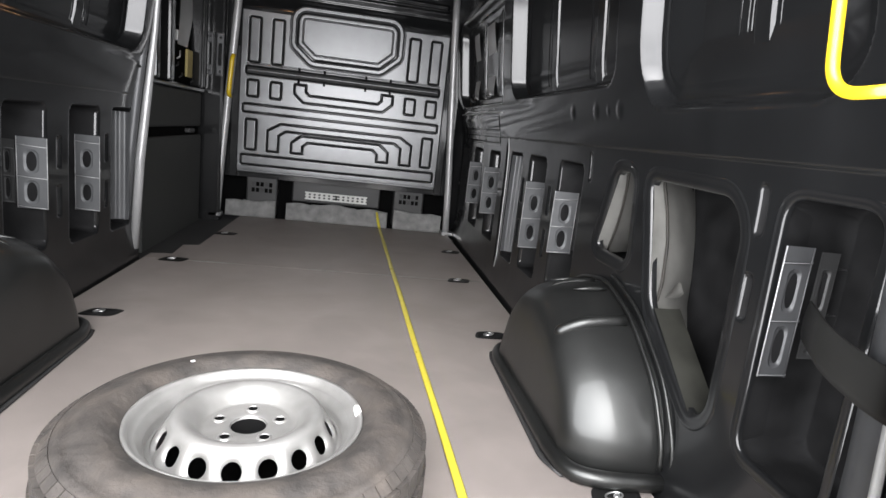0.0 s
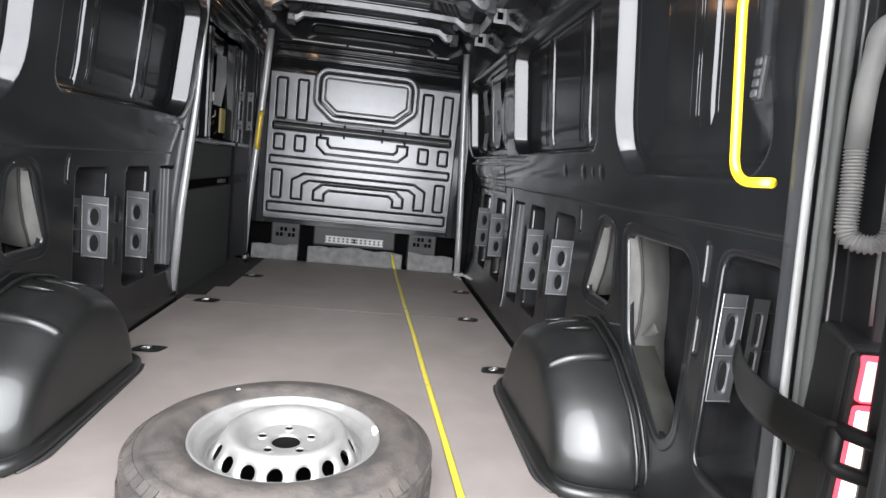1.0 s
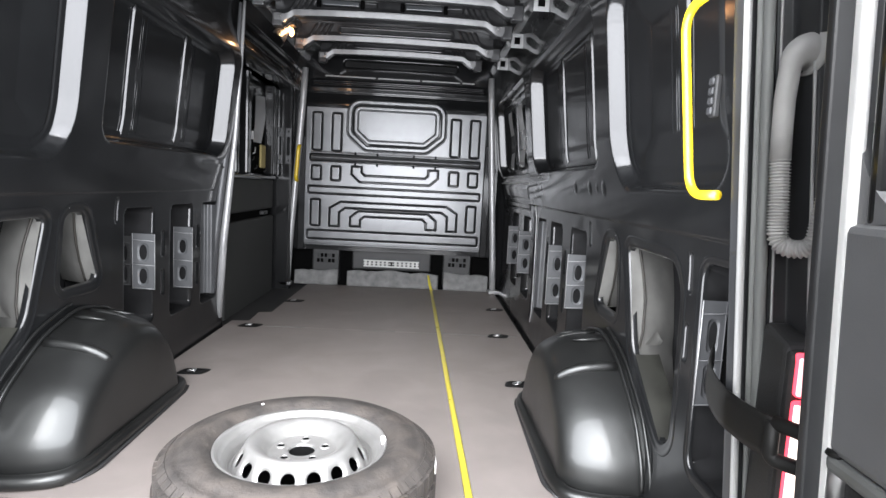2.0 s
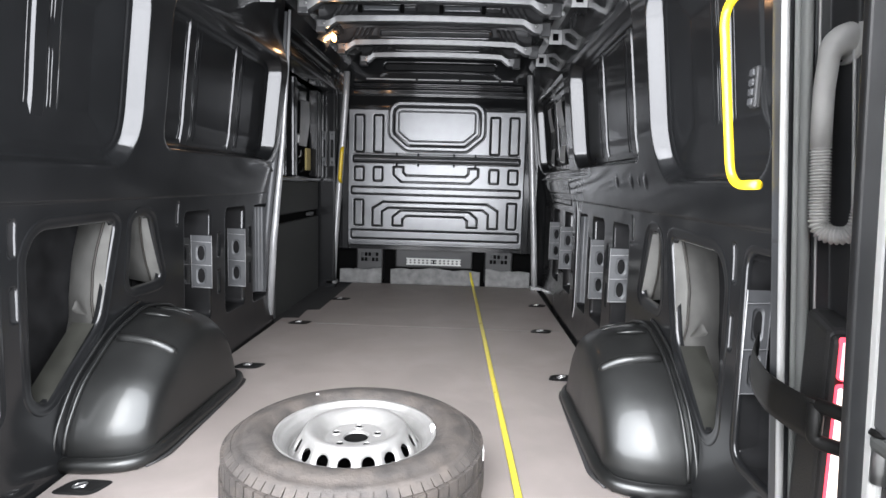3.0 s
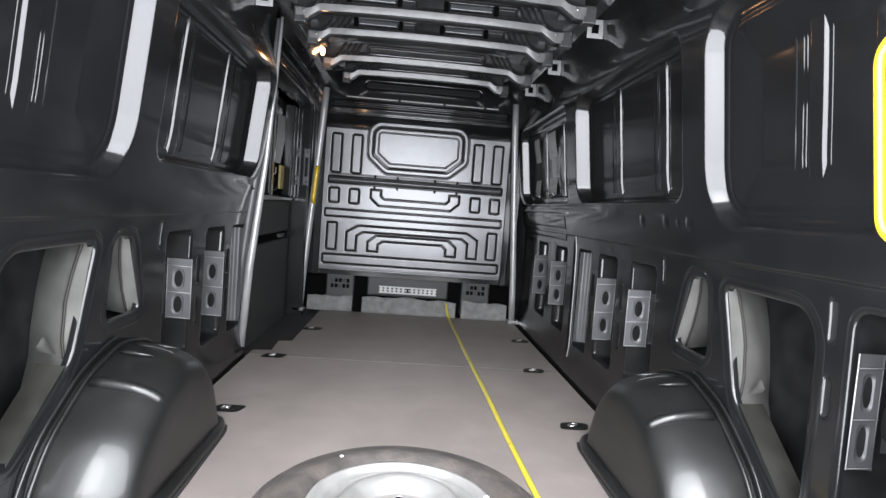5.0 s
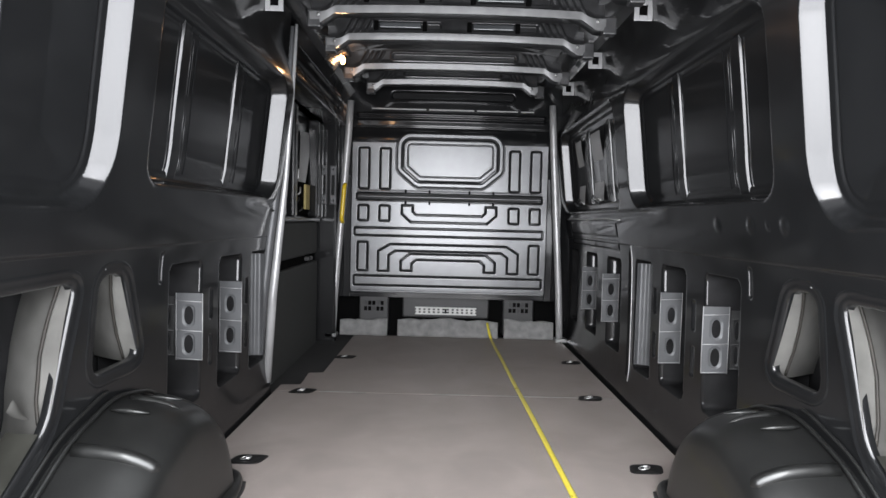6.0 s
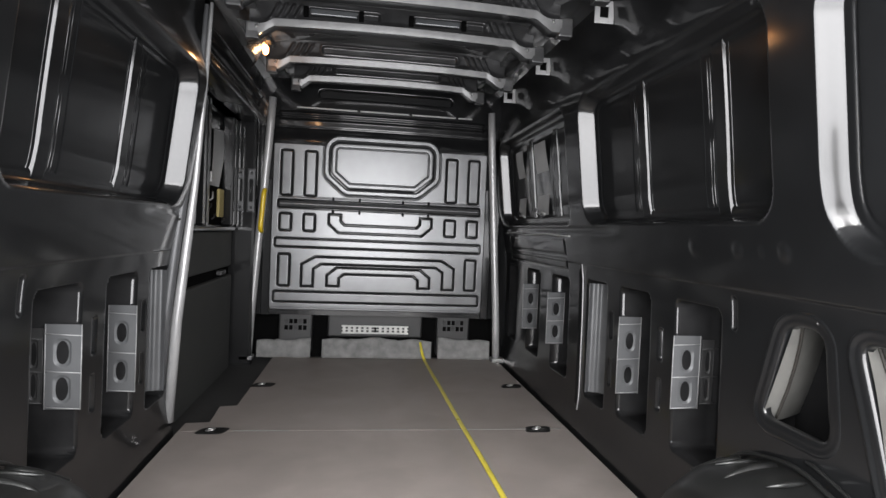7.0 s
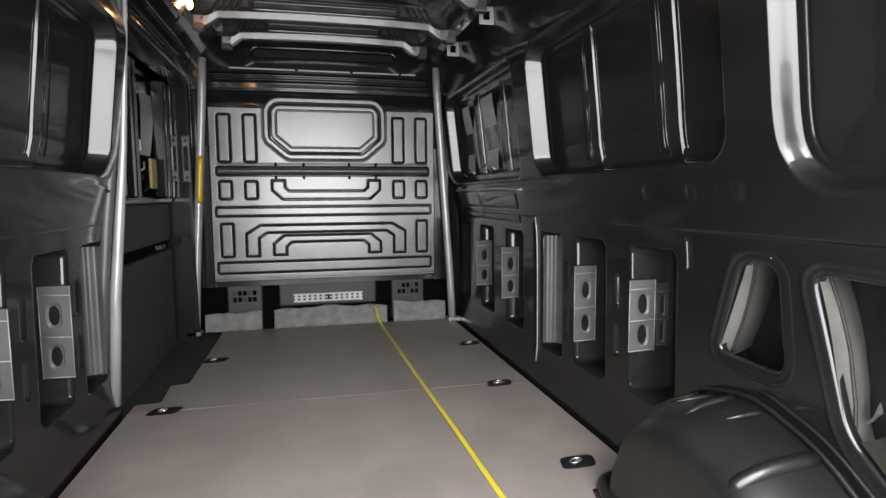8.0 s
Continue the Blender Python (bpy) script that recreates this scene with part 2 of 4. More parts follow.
def wall_depth(y, z, right):
    """How far the pressed side wall lies outside its inner frame."""
    d = np.zeros(y.shape)
    # upper blanked window bays, chamfered at the pillars
    bays = [(0.98, 1.713, 0.05, 0.027), (1.86, 3.078, 0.074, 0.026)] + ([(3.25, 4.545, 0.062, 0.016)] if right else [])
    for y0, y1, deep, soft in bays:
        z0 = 0.905 if y0 < 1 else 0.985
        e = rrect(y, z, y0, y1, z0, 1.56, 0.13 if y0 < 1 else 0.1)
        d = np.maximum(d, ramp(e, deep, soft) + ramp(e + 0.05, 0.08 - deep, 0.12 if deep < 0.06 else 0.008))
        d += groove(e + 0.052, 0.005, 0.005)
    # a rolled ledge under the bays
    d += 0.012 * np.exp(-(((z - 0.965) / 0.012) ** 2)) * smooth(2.7, 2.95, y)
    # lower pockets of the frame
    outlines = [polygon(y, z, SMALL), polygon(y, z, BIG), rrect(y, z, 0.88, 1.146, 0.215, 0.755, 0.05)]
    outlines += [rrect(y, z, y0, y1, z0, 0.735, 0.03) for y0, y1, z0 in ((2.13, 2.378, 0.22), (2.55, 2.795, 0.2), (2.92, 3.138, 0.18))]
    if right:
        outlines += [rrect(y, z, y0, y1, 0.2, 0.72, 0.03) for y0, y1 in ((3.38, 3.638), (3.86, 4.118), (4.36, 4.56))]
        for z0, z1 in ((0.76, 0.81), (0.83, 0.92)):
            d += groove(rrect(y, z, 3.4, 4.5, z0, z1, 0.01), 0.006, 0.008)
    for e in outlines[2:]:
        d = np.maximum(d, dip(e, 0.15, 0.014))
        if e is not outlines[2]:
            d -= groove(e - 0.012, 0.007, 0.006)
    for y0, z0, z1 in ((1.19, 0.48, 0.58), (1.19, 0.655, 0.76), (2.06, 0.68, 0.78), (2.46, 0.5, 0.62), (2.46, 0.32, 0.44), (2.86, 0.5, 0.62), (2.86, 0.3, 0.42)):
        d = np.maximum(d, dip(rrect(y, z, y0, y0 + 0.024, z0, z1, 0.01), 0.03, 0.008))
    # seam in front of the pillar
    d += groove(y - 3.215, 0.006, -0.012) * smooth(0.1, 0.14, z) * (1 - smooth(0.75, 0.8, z))
    # dimples on the belt
    for yc, big in ((1.853, 0.02), (1.935, 0.011), (2.03, 0.02), (2.241, 0.02)) if right else ():
        d -= 0.2 * big * np.exp(-((((y - yc) ** 2 + (z - 0.911) ** 2) / big ** 2) ** 2))
    # the rear post stands inwards
    d -= (side_x(z) - edge_x(z) - 0.004) * (1 - smooth(0.78, 0.92, y))
    return d


def side_wall(s):
    right = s > 0
    y1 = 4.66 if right else 3.2
    fine = [np.arange(a, b, 0.002) for a, b in ((1.63, 1.718), (3.02, 3.084), (4.5, 4.55)) if b < y1]
    ys = np.unique(np.round(np.concatenate([np.arange(0.757, 2.2, 0.005), np.arange(2.2, y1, 0.008), [y1]] + fine), 4))
    zs = np.concatenate([np.arange(-0.06, 0.8, 0.005), np.arange(0.8, 1.935, 0.008)])
    f = lambda Y, Z: (s * (side_x(Z) + wall_depth(Y, Z, right)), Y, Z)
    wall = new("wall_right" if right else "wall_left", sheet("wall", ys, zs, f, not right))
    wall.data.materials.append(PAINT)
    wall.data.materials.append(CAVITY)
    wall.data.materials.append(HAZED)
    # lower cavities are coloured near-black for shade; the rear post takes a dull, haze-lifted black
    Y, Z = np.meshgrid((ys[1:] + ys[:-1]) / 2, (zs[1:] + zs[:-1]) / 2, indexing="ij")
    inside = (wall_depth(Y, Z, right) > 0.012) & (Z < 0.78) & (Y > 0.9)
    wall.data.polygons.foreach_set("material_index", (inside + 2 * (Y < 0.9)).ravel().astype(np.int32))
    bm = bmesh.new()
    bm.from_mesh(wall.data)
    bm.faces.ensure_lookup_table()
    cut = (np.minimum(polygon(Y, Z, SMALL), polygon(Y, Z, BIG)) < 0.007).ravel()
    bmesh.ops.delete(bm, geom=[bm.faces[int(i)] for i in np.nonzero(cut)[0]], context="FACES")
    bm.to_mesh(wall.data)
    bm.free()
    tagged(wall, "black painted pressed steel van side wall with recessed bays", "wall", kind="structure")
    return wall


ys = np.arange(3.26, 4.68, 0.02)
f = lambda Y, Z: (-side_x(Z) - 0.012 * np.exp(-(((Z - 1.72) / 0.015) ** 2)) + 0.01 * np.exp(-(((Z - 1.8) / 0.012) ** 2)), Y, Z)
rail = new("cant_rail_left", sheet("rail", ys, np.arange(1.62, 1.935, 0.008), f, True))
rail.data.materials.append(PAINT)
tagged(rail, "black roof rail above the sliding door opening", "roof rail", kind="structure")
lid = new("rail_soffit", from_bm("soffit", box(-1.06, -0.8, 3.2, 4.7, 1.6, 1.64, 0.01)))
lid.data.materials.append(PAINT)
tagged(lid, "black underside of the roof rail", "roof rail", kind="structure")
for sx in (-1, 1):
    cl = new("roof_edge", from_bm("roof_edge", box(sx * 0.86 - 0.2, sx * 0.86 + 0.2, 0.72, 5.6, 1.935, 2.06)))
    cl.data.materials.append(PAINT)
    tagged(cl, "black roof edge section", "roof", kind="structure")
for sx in (-1, 1):
    cl = new("cavity_end", from_bm("cavity_end", box(sx * 1.0 - 0.14, sx * 1.0 + 0.14, 4.67, 4.69, -0.3, 1.95)))
    cl.data.materials.append(PAINT)
    tagged(cl, "black closing panel in front of the side wall", "body panel", kind="structure")
WALLS = {s: side_wall(s) for s in (1, -1)}


def rib(s, y0, y1, wall):
    """A stiffener on a blanked bay: a bead, a rear-facing step, two broken ridges on the plateau and an end bead."""
    k = (y1 - y0) / 0.165
    slope = np.interp(y0, [1.3, 2.3, 3.6], [1.25, 2.0, 3.2])
    thin = 1.25 / slope
    bump = lambda u, c, w: np.exp(-(((u - c) / (w * thin)) ** 2))
    rise = lambda u, c, w: 0.8 * np.clip((u - c) / w, 0, 1) + 0.2 * smooth(c, c + w, u)

    def f(Y, V):
        z = 0.995 + 0.55 * V
        u = (Y - y0) / k + 0.004 * np.sin(z * 6.0)
        ends = smooth(0, 0.05, V) * (1 - smooth(0.95, 1, V))
        inner = smooth(0.05, 0.1, V) * (1 - smooth(0.88, 0.93, V))
        gap = 1 - bump(z, 1.27, 0.03)
        h = 0.0045 * bump(u, 0.006, 0.0035)
        h = h + 0.011 * rise(u, 0.018, 0.011 / slope / k) * (1 - smooth(0.075, 0.095, u))
        h = h + (0.005 * bump(u, 0.098, 0.004) + 0.005 * bump(u, 0.112, 0.004)) * gap * inner
        h = h + 0.006 * bump(u, 0.142, 0.005) * (1 - smooth(0.158, 0.165, u))
        return s * (side_x(z) + 0.083 - h * ends), Y, z
    us = np.unique(np.concatenate([np.linspace(-0.004, 0.165, 60), np.arange(0.0, 0.036, 0.001), np.arange(0.09, 0.12, 0.0015)]))
    part("stiffener_rib", sheet("rib", y0 + us * k, np.linspace(0, 1, 70), f, s < 0), PAINT, wall)


def outer_skin(s):
    def f(Y, Z):
        x = np.interp(Z, [-0.4, 0.2, 0.9, 1.4, 1.97, 2.1], [1.08, 1.12, 1.12, 1.05, 0.97, 0.82])
        corner = corner_x(Z) + np.interp(Y, [0.68, 0.74, 0.85, 1.05, 1.3], [0.0, 0.03, 0.1, 0.19, 0.4])
        return s * np.minimum(x, corner), Y, Z
    y1 = 5.6 if s > 0 else 3.25
    sk = new("body_side_right" if s > 0 else "body_side_left", sheet("skin", np.concatenate([np.linspace(0.68, 1.3, 24), np.linspace(1.4, y1, 20)]), np.linspace(-0.4, 2.1, 40), f, s < 0))
    sk.data.materials.append(PAINT)
    tagged(sk, "black painted outer side panel of a cargo van", "body panel", kind="structure")


def rolled_rim(s, outline, wall, size=1.0):
    """A bead and an inward lip round a cut-out of the side wall."""
    c = [Vector((0, *p)) for p in outline]
    loop = bend([(c[0] + c[-1]) / 2] + c + [(c[0] + c[-1]) / 2], 0.05, 8)[:-1]
    n = len(loop)
    area = sum(loop[i - 1].y * loop[i].z - loop[i].y * loop[i - 1].z for i in range(n))
    prof = [(0.036, 0.002), (0.032, -0.004), (0.028, -0.0062), (0.0235, -0.005), (0.019, -0.0015), (0.012, -0.0015), (0.004, -0.001), (-0.002, 0.003), (-0.005, 0.009), (-0.005, 0.022)]
    verts, faces = [], []
    k = len(prof)
    for i, p in enumerate(loop):
        d = (loop[(i + 1) % n] - loop[i - 1]).normalized()
        out = Vector((0, d.z, -d.y)) * (1 if area > 0 else -1)
        low = 0.3 + 0.7 * float(smooth(0.1, 0.7, out.y))
        for e, x in prof:
            x = x * size * (low if x < 0 else 1)
            q = p + out * e * size
            verts.append((s * (float(side_x(q.z)) + x), q.y, q.z))
    for i in range(n):
        for j in range(k - 1):
            q = (i * k + j, i * k + j + 1, ((i + 1) % n) * k + j + 1, ((i + 1) % n) * k + j)
            faces.append(q)
    bm = bmesh.new()
    bm.from_mesh(mesh_of("rim", verts, faces))
    part("rolled_rim", from_bm("rim", bm), PAINT, wall, "rolled black edge of the cut-out")


def pressed_pad(s, y, z0, z1, wall, x0=0.917, x1=1.017, mat=PAD, line=FOLD, r=0.0016):
    """A rear-facing pressed web with two oval holes, folded ribs and edge flanges."""
    zm = z0 + (z1 - z0 - 0.03) / 2
    xc = (x0 + x1) / 2
    cells = [(z0 + zm) / 2 + 0.004, (zm + z1 - 0.035) / 2 + 0.004]
    def f(X, Z):
        d = np.zeros(X.shape)
        for zc in cells:
            e = rrect(X, Z, xc - 0.2 * (x1 - x0), xc + 0.26 * (x1 - x0), zc - 0.04, zc + 0.04, 0.2 * (x1 - x0))
            d = np.maximum(d, dip(e, 0.006, 0.004))
        return s * X, y - 0.002 + d, Z
    us, vs = np.linspace(x0, x1, 41), np.linspace(z0, z1, 81)
    plate = part("reinforcement_plate", sheet("plate", us, vs, f, s > 0), mat, wall, "grey pressed web with two oval holes")
    # no opening is cut: a near-black disc paints each hole's shade
    for zc in cells:
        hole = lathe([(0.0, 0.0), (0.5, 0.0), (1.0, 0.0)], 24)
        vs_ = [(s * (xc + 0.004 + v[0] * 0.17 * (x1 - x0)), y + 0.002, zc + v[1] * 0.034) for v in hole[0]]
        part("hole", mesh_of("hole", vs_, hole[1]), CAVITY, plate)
    # thin bars on folds and edges; the pale ones are painted highlights
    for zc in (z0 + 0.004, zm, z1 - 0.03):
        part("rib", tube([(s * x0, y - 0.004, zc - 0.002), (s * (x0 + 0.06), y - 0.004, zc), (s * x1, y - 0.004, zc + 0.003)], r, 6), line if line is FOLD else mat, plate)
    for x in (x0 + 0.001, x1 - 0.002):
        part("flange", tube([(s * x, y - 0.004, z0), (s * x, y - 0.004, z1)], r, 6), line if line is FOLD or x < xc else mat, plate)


def web(s, xs, y_of, z0, z1, wall, mat, label):
    """A curved rear-facing sheet inside a pocket of the frame."""
    def f(X, Z):
        return s * X, y_of(X, Z), Z
    part("inner_web", sheet("web", xs, np.linspace(z0, z1, 40), f, s > 0), mat, wall, label)


def fold(x, crease, turn):
    """A folded sheet with a narrow crease, its outer leaf turning away forwards."""
    u = np.maximum(x - crease, 0)
    v = np.maximum(crease - x, 0)
    return 0.38 * u + turn * u * u - 1.5 * v * v + 0.006 * np.exp(-(((x - crease) / 0.0028) ** 2))


def seam_x(z):
    """Where the sealed seam of the large web runs."""
    return np.interp(z, [0.38, 0.46, 0.56, 0.64, 0.7, 0.75], [0.952, 0.977, 0.985, 0.979, 0.972, 0.966])


def small_seam_x(z):
    """Where the sealed seam of the small web runs."""
    return np.interp(z, [0.46, 0.55, 0.62, 0.68, 0.75], [0.983, 0.987, 0.983, 0.975, 0.96])


for s, wall in WALLS.items():
    for y0, y1 in [(1.275, 1.43), (2.11, 2.275), (2.585, 2.745)] + ([(3.55, 3.7), (4.0, 4.15)] if s > 0 else []):
        rib(s, y0, y1, wall)
    outer_skin(s)
    rolled_rim(s, SMALL, wall)
    rolled_rim(s, BIG, wall)
    rolled_rim(s, [(1.142, 0.745), (0.93, 0.745), (0.93, 0.225), (1.142, 0.225)], wall, 0.55)
    # added dark sheets behind the cut-outs, in place of the cavity's shade
    f = lambda Y, Z: (s * (1.114 + 0.0 * Y), Y, Z)
    part("dark_cavity_sheet", sheet("lining", np.linspace(1.16, 2.05, 8), np.linspace(0.05, 0.8, 8), f, s < 0), CAVITY, wall)
    part("dark_cavity_sheet", box(s * 1.02 - 0.08, s * 1.02 + 0.08, 1.14, 1.155, 0.05, 0.8), CAVITY, wall)
    part("dark_cavity_sheet", box(s * 1.02 - 0.08, s * 1.02 + 0.08, 2.02, 2.035, 0.05, 0.8), CAVITY, wall)
    part("dark_cavity_sheet", box(s * 1.02 - 0.08, s * 1.02 + 0.08, 1.716, 1.721, 0.05, 0.8), CAVITY, wall)
    part("dark_cavity_sheet", box(s * 1.025 - 0.075, s * 1.025 + 0.075, 1.14, 2.03, 0.765, 0.78), CAVITY, wall)
    pressed_pad(s, 2.36, 0.365, 0.613, wall)
    pressed_pad(s, 2.777, 0.297, 0.612, wall, 0.92, 1.018)
    pressed_pad(s, 1.107, 0.403, 0.657, wall, 0.92, 0.98, NEAR, POST, 0.0014)
    # the deeper webs take a near-black colour in place of shade
    pressed_pad(s, 1.112, 0.44, 0.65, wall, 1.0, 1.04, HOUSING, HOUSING, 0.0003)
    pressed_pad(s, 2.362, 0.38, 0.6, wall, 1.022, 1.068, HOUSING, HOUSING)
    small_y = lambda X, Z: 1.858 + (0.723 - Z) * 0.37 + fold(X, small_seam_x(Z), 1.0)
    big_y = lambda X, Z: 1.652 - (0.73 - Z) * 0.29 + fold(X, seam_x(Z), 1.6) + 0.004 * np.sin(Z * 17)
    web(s, np.linspace(0.938, 1.112, 120), small_y, 0.46, 0.76, wall, SKIN, "grey folded inner sheet behind the frame")
    web(s, np.linspace(0.938, 1.112, 120), big_y, 0.22, 0.76, wall, SKIN, "grey folded inner sheet behind the frame")
    for y_of, x_of, z0, z1 in ((small_y, lambda z: float(small_seam_x(z)), 0.47, 0.745), (big_y, lambda z: float(seam_x(z)), 0.41, 0.745)):
        part("seam_sealant", tube([(s * x_of(z), float(y_of(np.array(x_of(z)), np.array(z))) - 0.0065, z) for z in np.linspace(z0, z1, 24)], 0.004, 6), SEALANT, wall, "dark seam sealant")
    f = lambda U, V: (s * (0.98 + 0.058 * U), 1.56 - 0.014 * V + 0.02 * U * U, 0.422 + V * (0.012 + 0.036 * np.exp(-(((U - 0.5) / 0.32) ** 2))))
    part("pale_tab", sheet("tab", np.linspace(0, 1, 10), np.linspace(0, 1, 10), f, s > 0), SKIN, wall, "pale bent tab at the foot of the seam")
    web(s, np.linspace(0.94, 1.02, 30), lambda X, Z: 1.5 - (0.375 - Z) * 1.25 + 3.0 * np.maximum(X - 0.96, 0) ** 2, 0.19, 0.4, wall, FLARE, "dull grey lower inner sheet beside the wheel arch")
    web(s, np.linspace(0.93, 1.03, 40), lambda X, Z: 3.12 - 0.5 * (X - 0.95) ** 2 / 0.05 + 0.004 * np.sin(X * 160), 0.205, 0.715, wall, PAD, "grey flange of the middle pillar")
    part("weld_seam", tube([(s * (float(side_x(z)) - 0.004), 3.186 + 0.01 * (s < 0), z) for z in np.linspace(0.1, 0.8, 12)], 0.003, 8), POST, wall)
    # pale bar added as the highlight on the slit's edge
    part("slot_highlight", box(s * 0.928 - 0.002, s * 0.928 + 0.002, 1.766, 1.77, 0.75, 0.815), POST, wall)
for y in (3.62, 4.1):
    pressed_pad(1, y, 0.332, 0.617, WALLS[1], 0.9, 1.0)
for y0, y1 in ((3.74, 3.96), (4.2, 4.36)):
    f = lambda Y, Z: (side_x(Z) + 0.074 - 0.01 * np.sin(Z * 14), Y - (Z - 1.3) * 0.06, Z)
    part("primed_plate", sheet("plate", np.linspace(y0, y1, 10), np.linspace(1.05, 1.47, 30), f), EDGE, WALLS[1], "pale grey plate between the stiffeners")
part("ledge_flange", tube([(float(side_x(0.935)) - 0.004, y, 0.935 + 0.004 * math.sin(y * 9)) for y in np.linspace(3.3, 4.56, 30)], 0.0045, 8), EDGE, WALLS[1], "pale flange edge below the bay")
for k, (y, z) in enumerate(((3.8, 1.05), (3.88, 1.03), (3.93, 1.07), (4.22, 1.04), (4.3, 1.06), (4.42, 1.03))):
    x = float(side_x(z)) + 0.06
    part("cable_end", tube([(x, y, z), (x - 0.012, y + 0.02, z + 0.015), (x - 0.008, y + 0.06, z + 0.004 + 0.02 * (k % 2))], 0.006, 8), (EDGE, RUBBER, PAD)[k % 3], WALLS[1])

# ---- floor ----
outline = [(-0.88, 0.76), (0.88, 0.76), (0.9, 1.36), (0.71, 1.36), (0.71, 2.16), (0.893, 2.2), (0.89, 3.2), (0.882, 4.67),
           (-0.708, 4.67), (-0.72, 3.57), (-0.8, 3.555), (-0.79, 3.32), (-0.893, 3.31), (-0.9, 2.2), (-0.71, 2.16), (-0.71, 1.36), (-0.9, 1.36)]


def slab(points, z0, z1, bevel=0.004):
    bm = bmesh.new()
    low = [bm.verts.new((x, y, z0)) for x, y in points]
    f = bm.faces.new(low)
    r = bmesh.ops.extrude_face_region(bm, geom=[f])
    for v in r["geom"]:
        if isinstance(v, bmesh.types.BMVert):
            v.co.z = z1
    bmesh.ops.recalc_face_normals(bm, faces=bm.faces[:])
    return bm


def clip_y(points, cut, keep_low):
    """The part of an outline on one side of y = cut."""
    out = []
    for i in range(len(points)):
        a, b = points[i - 1], points[i]
        ia, ib = (a[1] <= cut) == keep_low, (b[1] <= cut) == keep_low
        if ia != ib:
            t = (cut - a[1]) / (b[1] - a[1])
            out.append((a[0] + (b[0] - a[0]) * t, cut))
        if ib:
            out.append(b)
    return out


floor = thing("floor", "grey brown load floor boards with a fine joint", "floor", "structure")
part("floor_board", slab(clip_y(outline, 3.2, True), -0.014, 0.0), FLOOR, floor)
part("floor_board", slab(clip_y(outline, 3.203, False), -0.014, 0.0), FLOOR, floor)
under = new("underfloor", from_bm("underfloor", box(-1.13, 1.13, 0.76, 5.6, -0.3, -0.03), False))
under.data.materials.append(RUBBER)
tagged(under, "black steel underbody below the load floor", "floor pan", kind="structure")
for x0, x1, y0, y1 in ((-0.66, -0.42, 3.2, 3.203), (-0.08, 0.12, 3.2, 3.203), (0.25, 0.86, 3.2, 3.203)):
    part("joint_strip", box(x0, x1, y0 - 0.001, y1 + 0.001, 0.0005, 0.002), SEAL, floor, "pale worn joint between the boards")


